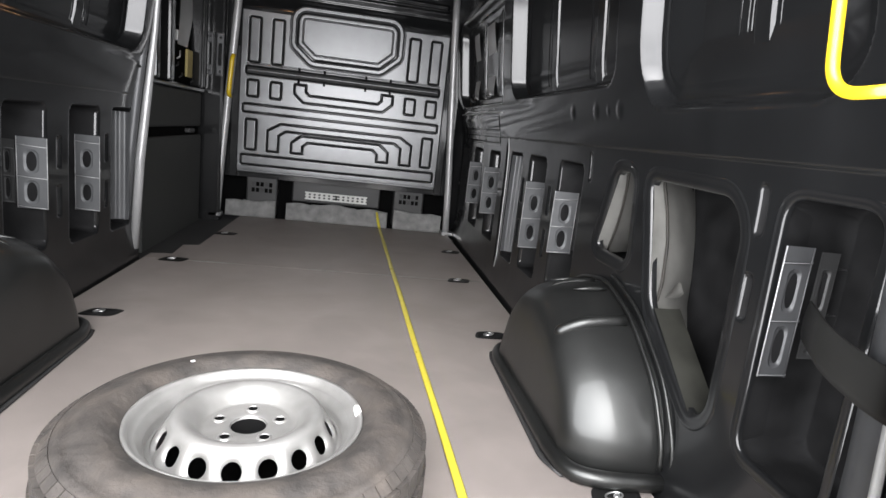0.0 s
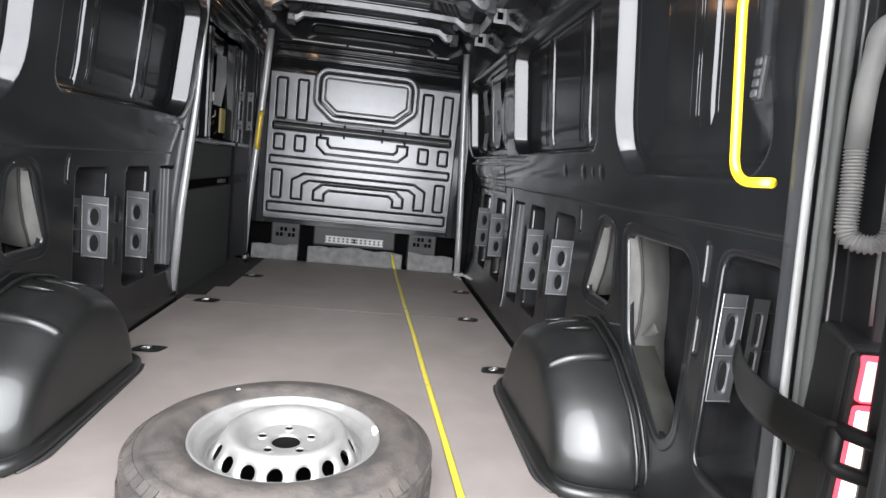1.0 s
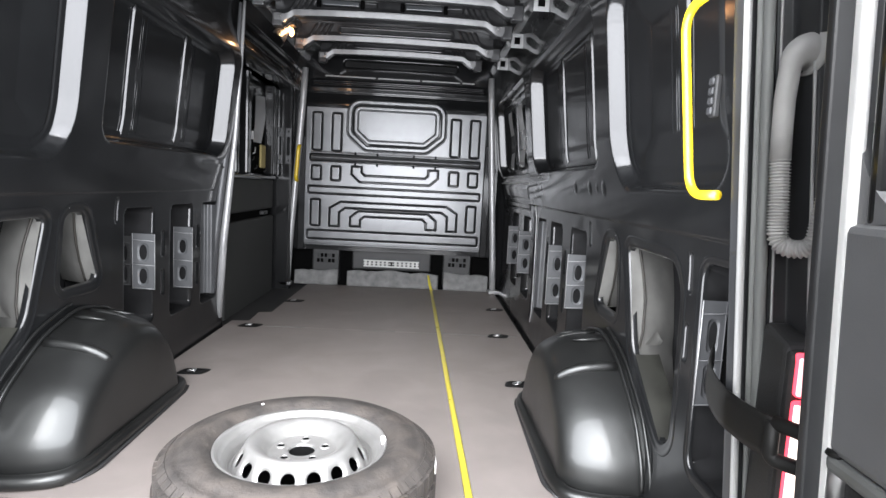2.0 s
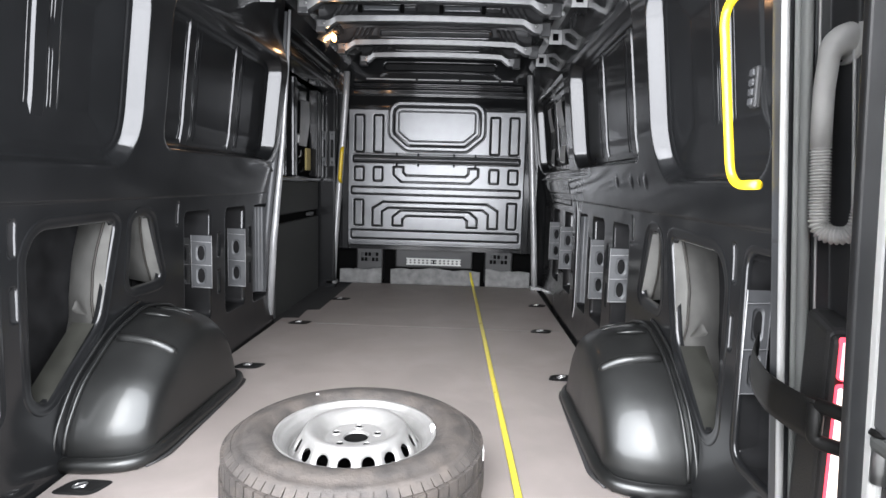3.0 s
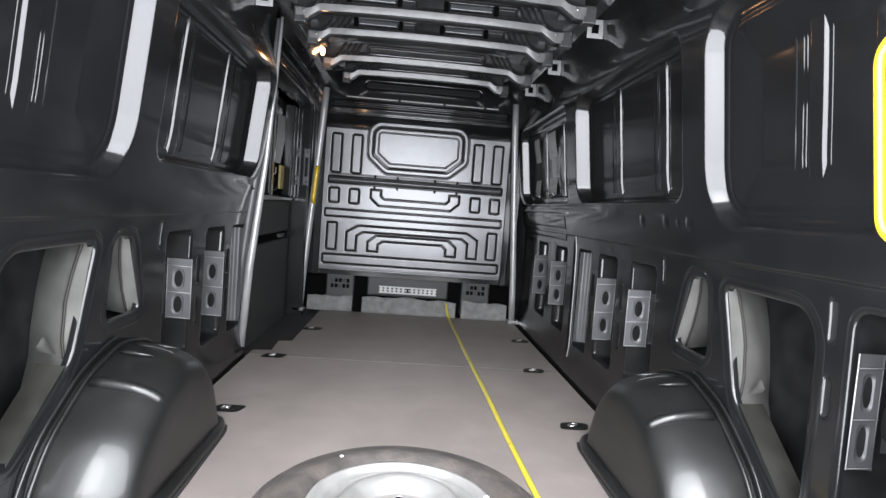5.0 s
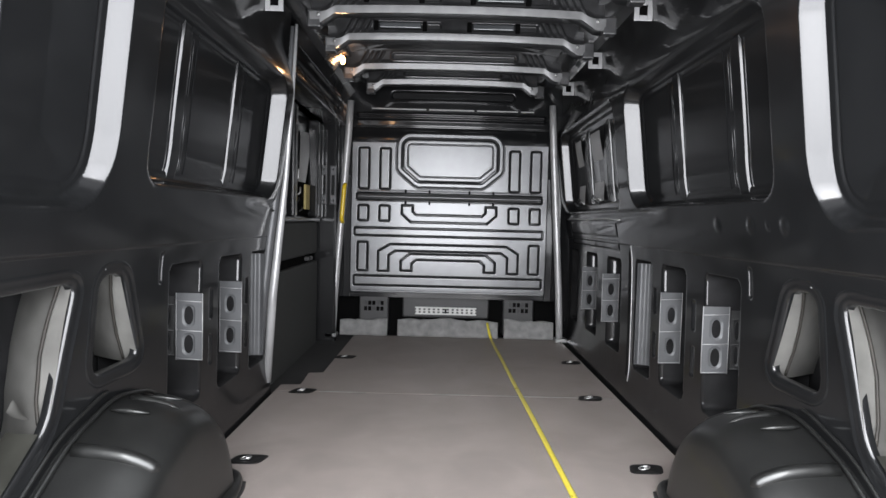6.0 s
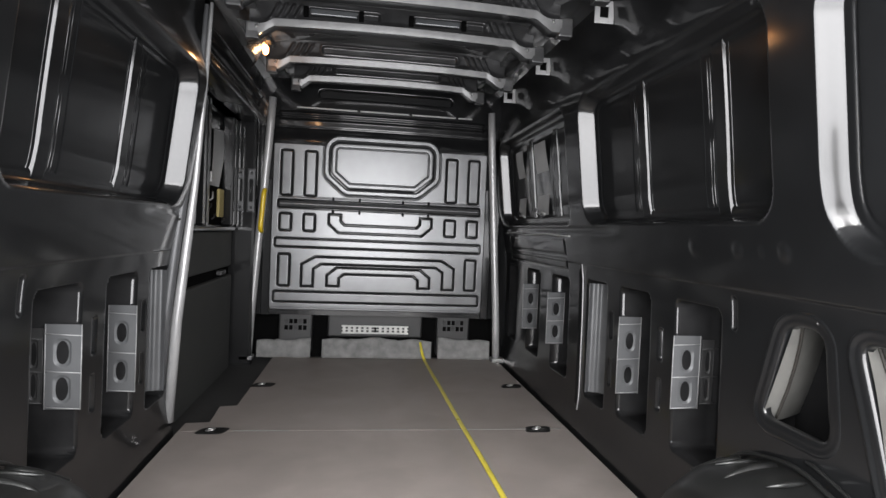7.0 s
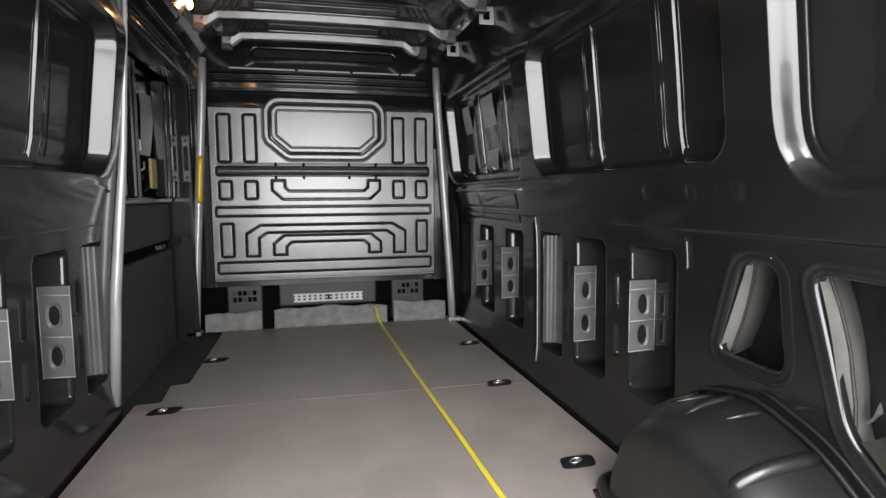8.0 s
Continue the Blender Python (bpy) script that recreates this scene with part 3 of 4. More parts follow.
def arch(s):
    """A rounded wheel arch box with a creased back and a foot lip."""
    yc = 1.77
    prof = bend([(0, 1.35, 0.0), (0, 1.352, 0.1), (0, 1.435, 0.225), (0, 1.605, 0.342), (0, 1.79, 0.395), (0, 1.98, 0.355), (0, 2.1, 0.25), (0, 2.17, 0.1), (0, 2.18, 0.0)], 0.06, 5)
    across = [(0.95, 1.03, 1.01), (0.93, 1.0, 1.0), (0.905, 1.0, 0.997), (0.88, 0.998, 0.991), (0.855, 0.994, 0.982), (0.83, 0.987, 0.97), (0.81, 0.979, 0.958), (0.79, 0.966, 0.943),
              (0.772, 0.95, 0.926), (0.755, 0.929, 0.906), (0.74, 0.905, 0.884), (0.727, 0.878, 0.86), (0.717, 0.85, 0.838), (0.709, 0.81, 0.815), (0.704, 0.74, 0.79), (0.7, 0.6, 0.78), (0.698, 0.3, 0.775), (0.698, 0.0, 0.775)]
    verts, faces = [], []
    k = len(prof)
    for x, up, along in across:
        for p in prof:
            verts.append((s * x, yc + (p.y - yc) * along, p.z * up))
    for i in range(len(across) - 1):
        for j in range(k - 1):
            a = i * k + j
            q = (a, a + 1, a + k + 1, a + k)
            faces.append(q if s > 0 else q[::-1])
    ob = thing("wheel_arch", "glossy black painted steel wheel arch box beside the load floor", "wheel arch", group="wheel arches", at=(0, 0, 0))
    part("shell", mesh_of("shell", verts, faces), ARCH, ob)
    # foot lip
    lip = [(s * 0.93, 1.325, 0.022), (s * 0.8, 1.33, 0.022), (s * 0.71, 1.36, 0.022), (s * 0.69, 1.45, 0.02), (s * 0.695, 2.08, 0.018), (s * 0.73, 2.19, 0.018), (s * 0.92, 2.2, 0.018)]
    part("foot_lip", tube(bend(lip, 0.06, 6), 0.022, 10), ARCH, ob)
    seal = [(s * 0.7, 1.38, 0.004), (s * 0.67, 1.45, 0.004), (s * 0.685, 2.1, 0.004), (s * 0.7, 2.16, 0.004)]
    part("rubber_seal", tube(bend(seal, 0.03, 4), 0.05, 8, flat=(0.026, 0.008)), RUBBER, ob)
    # welded flange along the wall
    fl = [(s * 0.915, yc + (p.y - yc) * 1.045, p.z * 1.035) for p in prof if p.z > 0.02]
    part("weld_flange", tube(fl, 0.006, 8), ARCH, ob)
    part("weld_flange", tube([(s * 0.93, yc + (p.y - yc) * 1.1, p.z * 1.09) for p in prof if p.z > 0.02 and p.y < 1.8], 0.005, 8), ARCH, ob)
    cr = [(s * 0.905, 1.603, 0.335), (s * 0.84, 1.603, 0.331), (s * 0.775, 1.61, 0.318), (s * 0.728, 1.625, 0.288), (s * 0.712, 1.635, 0.25)]
    pts = bend(cr, 0.06, 8)
    part("crease", tube(pts, [0.018 * min(1.0, (len(pts) - 1 - i) / 6 + 0.15) for i in range(len(pts))], 14), ARCH, ob)
    c2 = [(s * 0.905, 1.85, 0.383), (s * 0.835, 1.845, 0.379), (s * 0.77, 1.84, 0.36), (s * 0.724, 1.835, 0.322)]
    pts = bend(c2, 0.05, 6)
    part("pressing", tube(pts, [0.011 * min(1.0, (len(pts) - 1 - i) / 6 + 0.1) for i in range(len(pts))], 12), ARCH, ob)
    for y, z, x1 in ((1.74, 0.388, 0.8), (1.91, 0.37, 0.79)):
        part("pressing", tube(bend([(s * 0.9, y, z), (s * 0.86, y, z - 0.001), (s * x1, y + 0.004, z - 0.008)], 0.03, 4), [0.002, 0.006, 0.007, 0.007, 0.007, 0.006, 0.002], 10), ARCH, ob)
    c2 = [(s * 0.9, 1.975, 0.35), (s * 0.84, 1.98, 0.338), (s * 0.775, 1.985, 0.31)]
    part("pressing", tube(bend(c2, 0.04, 4), 0.012, 10), ARCH, ob)
    return ob


arch(1)
arch(-1)

# ---- bulkhead ----
bulkhead = thing("bulkhead", "satin dark grey steel bulkhead with pressed grooves and window blank", "bulkhead", "structure")
RECTS = [(sx * xc - 0.038, sx * xc + 0.038, z0, z1) for sx in (-1, 1) for xc in (0.488, 0.648) for z0, z1 in ((1.13, 1.435), (0.89, 1.005))]
RECTS += [(sx * 0.648 - 0.038, sx * 0.648 + 0.038, 0.51, 0.728) for sx in (-1, 1)]


def mirrored(half):
    return half + [(-x, z) for x, z in reversed(half)]


SHAPES = [
    mirrored([(-0.357, 1.01), (-0.357, 0.945), (-0.29, 0.885)]) + mirrored([(0.275, 1.01), (0.275, 0.965), (0.25, 0.94)]),
    mirrored([(-0.53, 0.51), (-0.53, 0.66), (-0.44, 0.715)]) + mirrored([(0.45, 0.51), (0.45, 0.63), (0.4, 0.665)]),
    mirrored([(-0.357, 0.515), (-0.357, 0.59), (-0.29, 0.645)]) + mirrored([(0.275, 0.515), (0.275, 0.57), (0.24, 0.6)]),
]
WINDOW = mirrored([(-0.295 - 0.065 * math.sin(a), 1.445 + 0.065 * math.cos(a)) for a in np.linspace(0, math.pi / 2, 7)] + [(-0.36, 1.3), (-0.352, 1.282), (-0.25, 1.195), (-0.232, 1.187)])


def bulk_lines(X, Z):
    """Distances from the pressed outlines, each with the half width of its line."""
    out = [(rrect(X, Z, *r, 0.012), 0.002) for r in RECTS]
    out += [(polygon(X, Z, p), 0.002) for p in SHAPES]
    out += [(rrect(X, Z, -0.712, 0.712, z0, z1, 0.012), 0.002) for z0, z1 in ((0.778, 0.836), (0.4, 0.472))]
    out.append((rrect(X, Z, -0.7, 0.7, 1.046, 1.098, 0.012), 0.0034))
    out.append((polygon(X, Z, WINDOW) + 0.004, 0.004))
    return out


def bulk_field(X, Z):
    d = np.zeros(X.shape)
    lines = bulk_lines(X, Z)
    for e, half in lines:
        d += groove(e, 0.005, 0.02)
    for e, half in lines[:-2]:
        d -= dip(e, 0.003, 0.008)
    w = polygon(X, Z, WINDOW) - 0.02
    d += groove(w - 0.027, 0.004, 0.01) + groove(w + 0.06, 0.0035, 0.014)
    d -= 0.016 * smooth(0.022, 0.012, w) * smooth(-0.014, -0.009, w)
    # the rail across the middle is a rounded bead
    d -= 0.012 * np.exp(-(((Z - 1.072) / 0.013) ** 2)) * (np.abs(X) < 0.69)
    d += groove(Z - 1.12, 0.004, 0.003) * (np.abs(X) < 0.7)
    # a slow crown in the sheet
    d -= 0.006 * np.cos(X * 1.9) + 0.004 * np.sin((Z - 0.4) * 5)
    return d


xs, zs = np.arange(-0.735, 0.7355, 0.0022), np.arange(0.365, 1.56, 0.0022)
verts, quads = grid(xs, zs, lambda X, Z: (X, 4.6 + bulk_field(X, Z), Z))
verts, quads = np.array(verts), np.array(quads)
X, Z = np.meshgrid((xs[1:] + xs[:-1]) / 2, (zs[1:] + zs[:-1]) / 2, indexing="ij")
lines = bulk_lines(X, Z)
# open press lines between the lands; the sheet ends below the header, but for the window frame
left = ~np.any([np.abs(e) < half for e, half in lines], axis=0) & ~((Z > 1.475) & (polygon(X, Z, WINDOW) > 0.045))
kinds = ["pressed_land"] * (len(lines) - 2) + ["cross_rail", "window_blank"]
lands = []
for (e, half), kind in reversed(list(zip(lines, kinds))):
    lands.append((kind, left & (e < 0)))
    left &= e >= 0
for kind, mask in lands + [("panel", left)]:
    q = quads[mask.ravel()]
    used, q = np.unique(q, return_inverse=True)
    part(kind, mesh_of(kind, verts[used].tolist(), q.reshape(-1, 4).tolist()), BULK, bulkhead)
part("panel_edge", box(-0.735, 0.735, 4.605, 4.66, 0.345, 0.364, 0.006), BULK, bulkhead)
part("backing", box(-0.9, 0.9, 4.68, 4.72, 0.3, 2.0), PAINT, bulkhead)
for sx in (-1, 1):
    part("side_strip", box(sx * 0.77 - 0.03, sx * 0.77 + 0.03, 4.63, 4.69, 0.3, 1.24, 0.008), PAINT, bulkhead)
    for xc in (0.15, 0.33):
        for zc in (1.115, 1.03):
            part("clip", box(sx * xc - 0.008, sx * xc + 0.008, 4.585, 4.6, zc - 0.012, zc + 0.012, 0.003), DARK, bulkhead)


def header(X, Z):
    d = 0.02 * smooth(1.5, 1.6, Z) + 0.01 * smooth(1.72, 1.95, Z) + 0.06 * X * X
    d -= dip(rrect(X, Z, -0.72, 0.72, 1.65, 1.712, 0.012), 0.022, 0.012) - groove(Z - 1.68, 0.006, 0.012)
    d += groove(Z - 1.6, 0.006, 0.006)
    e = rrect(X, Z, -0.46, 0.48, 1.81, 1.875, 0.03)
    d += dip(e, 0.05, 0.02)
    return X, 4.62 + d, Z


part("header_panel", sheet("header", np.arange(-0.79, 0.795, 0.008), np.arange(1.44, 1.95, 0.006), header), PAINT, bulkhead, "black header panel with two pressed rails")
for x0, x1 in ((-0.6, -0.19), (-0.17, 0.17), (0.19, 0.5), (0.52, 0.62)):
    part("header_flange", box(x0, x1, 4.618, 4.63, 1.727, 1.737, 0.003), EDGE, bulkhead, "pale flange edge")
for sx in (-1, 1):
    pts = [(sx * 0.868, 4.6, -0.02), (sx * 0.85, 4.6, 0.35), (sx * 0.805, 4.6, 1.0), (sx * 0.77, 4.6, 1.5), (sx * 0.755, 4.6, 1.78)]
    part("pillar_post", tube(bend(pts, 0.1, 5), 0.026, 16), POST, bulkhead, "pale rounded pillar post")
    part("post_foot", box(sx * 0.875 - 0.045, sx * 0.875 + 0.045, 4.56, 4.64, 0.0, 0.03, 0.006), CHROME, bulkhead)

# under the bulkhead: housings, grille, insulation strips
lower = new("footwell_backing", from_bm("footwell_backing", box(-0.95, 0.95, 4.8, 4.84, -0.02, 0.42), False))
lower.data.materials.append(DARK)
tagged(lower, "black recess below the bulkhead", "wall", kind="structure")


def grille(x0, x1, z0, z1):
    ob = thing("air_grille", "pale slotted air grille in a dark housing", "grille", at=((x0 + x1) / 2, 4.72, z0))
    cx = (x0 + x1) / 2
    part("frame", box(x0 - cx - 0.1, x1 - cx + 0.1, 0.02, 0.08, -0.03, z1 - z0 + 0.12, 0.012), HOUSING, ob)
    part("backing", box(x0 - cx, x1 - cx, 0.012, 0.02, 0.0, z1 - z0, 0.002), HOUSING, ob)
    for za, zb in ((0.0, 0.012), (z1 - z0 - 0.012, z1 - z0), (0.026, 0.034)):
        part("bar", box(x0 - cx, x1 - cx, -0.002, 0.0115, za, zb, 0.002), VENT, ob)
    n = 13
    for i in range(n):
        x = x0 - cx + (x1 - x0) * (i + 0.5) / n
        wide = 0.02 if i != n // 2 else 0.012
        part("slat", box(x - wide / 2, x + wide / 2, -0.004, 0.012, 0.012, z1 - z0 - 0.012, 0.002), VENT if i != n // 2 else DARK, ob)
    return ob


grille(-0.245, 0.235, 0.165, 0.225)


def housing(x0, x1, z1):
    ob = thing("vent_housing", "dark plastic vent housing with a small square grille", "vent housing", group="vent housings", at=((x0 + x1) / 2, 4.7, 0.0))
    w = (x1 - x0) / 2
    part("body", box(-w, w, 0.0, 0.1, 0.02, z1, 0.012), HOUSING, ob)
    for i in range(5):
        for j in range(2):
            x, z = (i - 2) * 0.032, z1 - 0.07 - j * 0.045
            part("opening", box(x - 0.012, x + 0.012, -0.003, 0.004, z - 0.016, z + 0.016, 0.002), DARK if (i + j) % 3 else RUBBER, ob)


housing(-0.68, -0.45, 0.32)
housing(0.44, 0.68, 0.33)
for i, (x0, x1, h) in enumerate(((-0.82, -0.455, 0.12), (-0.375, 0.4, 0.135), (0.45, 0.83, 0.14))):
    us = np.linspace(x0, x1, 40)
    k = i * 1.7
    f = lambda U, V: (U, 4.665 + 0.004 * np.sin(U * 37 + k) - 0.012 * (1 - V), 0.002 + V * (h + 0.008 * np.sin(U * 23 + k) + 0.005 * np.sign(np.sin(U * 9 + k))))
    st = new("insulation_strip", sheet("strip", us, np.linspace(0, 1, 8), f))
    st.data.materials.append(FELT)
    md = st.modifiers.new("thickness", "SOLIDIFY")
    md.thickness, md.offset = 0.03, -1
    tagged(st, "pale grey torn insulation strip at the floor edge", "insulation", "insulation strips")

# ---- roof ----
f = lambda X, Y: (X, Y, 2.02 - 0.09 * (np.abs(X) / 0.8) ** 3 + 0.006 * np.sin(Y * 40) * np.exp(-((np.abs(X) - 0.35) / 0.2) ** 2))
roof = new("ceiling", sheet("roof", np.linspace(-0.86, 0.86, 60), np.linspace(0.74, 4.75, 240), f, True))
roof.data.materials.append(PAINT)
tagged(roof, "bare black painted steel van roof with ribs", "ceiling", kind="structure")
top = new("roof_skin", from_bm("roof_skin", box(-0.95, 0.95, 0.74, 5.6, 2.06, 2.1, 0.02)))
top.data.materials.append(PAINT)
tagged(top, "black painted outer van roof", "roof", kind="structure")


def bow_low(x):
    """Lower edge of a bow: arched, stepping down to a tab at each end."""
    a = np.abs(x)
    return 1.865 - 0.012 * (a / 0.6) ** 2 - 0.045 * np.clip((a - 0.575) / 0.07, 0, 1)


def roof_bow(y, half=0.69, style=0):
    """A pressed cross member: pale lower flange, dark body with pressings."""
    ob = thing("roof_bow", "dark pressed steel roof cross member with a pale lower flange", "roof bow", group="roof bows", at=(0, y, 0))
    k = half / 0.69
    f = lambda X, V: (X * k, -0.006 * V, bow_low(X) + (0.033 + 0.02 * smooth(0.6, 0.66, np.abs(X))) * V)
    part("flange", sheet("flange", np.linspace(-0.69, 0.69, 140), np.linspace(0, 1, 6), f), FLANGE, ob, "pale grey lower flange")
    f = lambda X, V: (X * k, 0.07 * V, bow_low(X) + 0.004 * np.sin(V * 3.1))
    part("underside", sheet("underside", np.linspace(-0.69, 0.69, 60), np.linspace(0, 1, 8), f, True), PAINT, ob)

    def body(X, V):
        z = bow_low(X) + 0.03 + V * (1.995 - bow_low(X) - 0.03)
        d = 0.012 + 0.02 * smooth(0, 0.4, V)
        if style == 0:
            for x0, x1 in ((-0.44, -0.08), (0.08, 0.44)):
                e = rrect(X, z, x0, x1, 1.925, 1.965, 0.012)
                d = d + dip(e, 0.012, 0.006) - groove(e - 0.006, 0.005, 0.004)
        else:
            e = rrect(X, z, -0.4, 0.4, 1.92, 1.972, 0.02)
            d = d - groove(e, 0.006, 0.01) + dip(e, 0.008, 0.01)
        for i in range(4):
            u = np.abs(X) - 0.47 - 0.035 * i + (z - 1.93) * 0.5
            d = d - 0.012 * np.exp(-((u / 0.007) ** 2)) * smooth(0.1, 0.25, V) * (1 - smooth(0.7, 0.9, V))
        return X * k, d, z
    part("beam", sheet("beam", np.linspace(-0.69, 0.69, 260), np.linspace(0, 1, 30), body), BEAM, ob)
    if style == 0:
        for x in (-0.3, 0.2):
            part("stop_block", box(x - 0.11, x + 0.11, 0.015, 0.03, 1.93, 1.958, 0.004), BOW, ob)
            for dx in (-0.13, 0.13):
                part("clip", box(x + dx - 0.012, x + dx + 0.012, 0.008, 0.03, 1.915, 1.965, 0.004), DARK, ob)
    for sx in (-1, 1):
        part("end_tab", box(sx * half - 0.012, sx * half + 0.05, -0.002, 0.05, 1.79, 1.87, 0.006), BEAM, ob)
        part("end_bolt", tube([(sx * (half - 0.04), -0.01, 1.845), (sx * (half - 0.04), 0.0, 1.845)], 0.008, 10), CHROME, ob)
    return ob


for i, y in enumerate((3.97, 3.38, 2.985, 2.6, 2.2, 1.75, 1.3)):
    roof_bow(y, 0.69, (1, 0, 0)[i % 3] if i else 1)
roof_bow(4.37, 0.6, 1)


def cant_bracket(s, y):
    ob = thing("cable_bracket", "pale square bracket plate with a slot on the roof rail", "bracket", group="roof rail brackets", at=(s * 0.8, y, 1.835))
    for x0, x1, z0, z1 in ((-0.04, -0.018, -0.045, 0.045), (0.018, 0.04, -0.045, 0.045), (-0.018, 0.018, 0.022, 0.045), (-0.018, 0.018, -0.045, -0.022)):
        part("plate", box(x0, x1, -0.004, 0.004, z0, z1, 0.002), POST, ob)
    part("recess", box(-0.02, 0.02, 0.006, 0.012, -0.03, 0.03), DARK, ob)


for s, y in ((1, 4.28), (1, 3.58), (1, 2.8), (-1, 2.8)):
    cant_bracket(s, y)

# ---- left doorway and sliding door ----
pts = [(-0.93, 3.18, 0.05), (-0.905, 3.18, 0.5), (-0.87, 3.18, 0.85), (-0.845, 3.18, 1.1), (-0.815, 3.18, 1.55), (-0.8, 3.18, 1.86)]
post = thing("door_post", "grey edge trim of the sliding door opening", "door post", "structure")
part("trim", tube(pts, [0.022, 0.022, 0.019, 0.014, 0.01, 0.008], 16), POST, post, "pale edge trim")
inner = [(-0.958, 3.15, 0.2), (-0.938, 3.15, 0.55), (-0.912, 3.15, 0.806), (-0.884, 3.15, 1.03), (-0.858, 3.15, 1.244), (-0.825, 3.15, 1.6), (-0.812, 3.15, 1.84)]
part("inner_trim", tube(inner, [0.02, 0.022, 0.022, 0.019, 0.015, 0.012, 0.01], 16), PAD, post, "grey inner trim")
for z in (0.93, 1.01, 1.26):
    x = float(np.interp(z, [0.806, 1.03, 1.244], [-0.912, -0.884, -0.858]))
    part("screw", tube([(x + 0.004, 3.126, z), (x + 0.004, 3.134, z)], 0.006, 12), STRAP, post)
part("seal", tube(bend([(x - 0.03, y + 0.04, z) for x, y, z in pts], 0.1, 5), 0.02, 10), RUBBER, post)
step = new("step_well", from_bm("step_well", box(-1.02, -0.715, 3.28, 4.64, -0.12, -0.05, 0.01)))
step.data.materials.append(RUBBER)
tagged(step, "black rubber covered entrance step", "step", kind="structure")

door = thing("sliding_door", "closed black sliding side door with dark grey inner panels", "door", at=(-1.0, 3.9, 0.0))
part("outer_skin", box(-0.06, -0.04, -0.7, 0.75, -0.35, 2.05), PAINT, door)
part("lower_panel", box(-0.03, 0.03, -0.5, 0.62, -0.08, 0.585, 0.012), CARD, door, "dark grey lower door card")
part("upper_panel", box(-0.03, 0.025, -0.5, 0.62, 0.64, 0.87, 0.012), CARD, door, "dark grey upper door card")
part("handle_recess", box(-0.03, 0.01, -0.45, 0.6, 0.585, 0.64, 0.004), DARK, door)
part("latch", box(0.0, 0.04, 0.3, 0.42, 0.6, 0.63, 0.006), HOUSING, door)
part("ledge", box(-0.03, 0.045, -0.5, 0.62, 0.875, 0.895, 0.006), BOW, door)
for y0, y1 in ((-0.66, -0.5), (-0.36, -0.3), (-0.14, -0.06), (0.5, 0.56), (0.62, 0.68)):
    part("frame_upright", box(-0.03, 0.05, y0, y1, 0.9, 1.6, 0.015), PAINT, door)
part("inner_skin", box(-0.04, -0.03, -0.66, 0.68, 0.9, 1.6), PAINT, door)
part("frame_top", box(-0.03, 0.08, -0.62, 0.66, 1.6, 1.75, 0.02), PAINT, door)
f = lambda U, V: (-0.02 + 0.006 * np.sin(V * 3), 0.205 + 0.05 * V + (0.2 + 0.12 * V) * U, 1.12 + 0.36 * V + 0.03 * U * V)
part("primed_plate", sheet("plate", np.linspace(0, 1, 8), np.linspace(0, 1, 12), f, True), EDGE, door, "pale primed plate between the uprights")
part("dark_lining", box(-0.026, -0.019, 0.2, 0.56, 0.91, 1.25, 0.003), DARK, door)
part("foam_pad", box(-0.018, 0.0, 0.36, 0.48, 0.955, 1.13, 0.008), FOAM, door, "yellowish foam pad")
for i, (y, z) in enumerate(((0.14, 1.0), (0.17, 1.05), (0.22, 0.94), (0.52, 0.93), (0.46, 0.925))):
    part("cable_end", tube([(-0.01, y, z), (0.004, y + 0.01, z + 0.012), (0.0, y + 0.03, z + 0.03 + 0.02 * (i % 2))], 0.005, 8), EDGE if i % 2 else RUBBER, door)
part("cable_clip", box(-0.01, 0.02, 0.08, 0.12, 1.15, 1.21, 0.004), EDGE, door)
for x in (0.035, 0.105):
    def f(U, V):
        e = np.minimum.reduce([np.hypot(U - x - 0.025, V - 1.03), np.hypot(U - x - 0.025, V - 1.26)]) - 0.009
        w = rrect(U, V, x, x + 0.05, 1.0, 1.29, 0.018)
        return U, 0.652 + dip(e, 0.008, 0.004) + 0.006 * smooth(-0.006, 0.0, w) + 0.01 * smooth(-0.002, 0.002, rrect(U, V, x + 0.012, x + 0.038, 1.07, 1.22, 0.01) * -1), V
    part("bracket", sheet("bracket", np.linspace(x, x + 0.05, 26), np.linspace(1.0, 1.29, 90), f), PAD, door, "grey pressed bracket with two holes")
part("hinge_strip", box(-0.02, 0.03, -0.62, -0.5, 0.3, 0.87, 0.01), PAINT, door)
part("front_jamb", box(-0.02, 0.16, 0.66, 0.74, -0.05, 1.9, 0.02), PAINT, door)


def grab(name, pts, r, mat, label):
    ob = new(name, tube(bend(pts, 0.05, 8), r, 16))
    ob.data.materials.append(mat)
    return tagged(ob, label, "grab handle", "yellow grab handles")


for s in (1, -1):
    grab("grab_handle", [(s * 0.786, 0.829, 0.899), (s * 0.781, 0.928, 0.897), (s * 0.746, 0.945, 1.248), (s * 0.76, 0.83, 1.262)], 0.0088, YELLOW, "bright yellow plastic grab handle on the rear post")
grab("grab_handle", [(-0.8, 4.6, 0.87), (-0.802, 4.55, 0.89), (-0.785, 4.55, 1.14), (-0.785, 4.6, 1.16)], 0.016, YELLOW, "yellow grab handle on the bulkhead post")

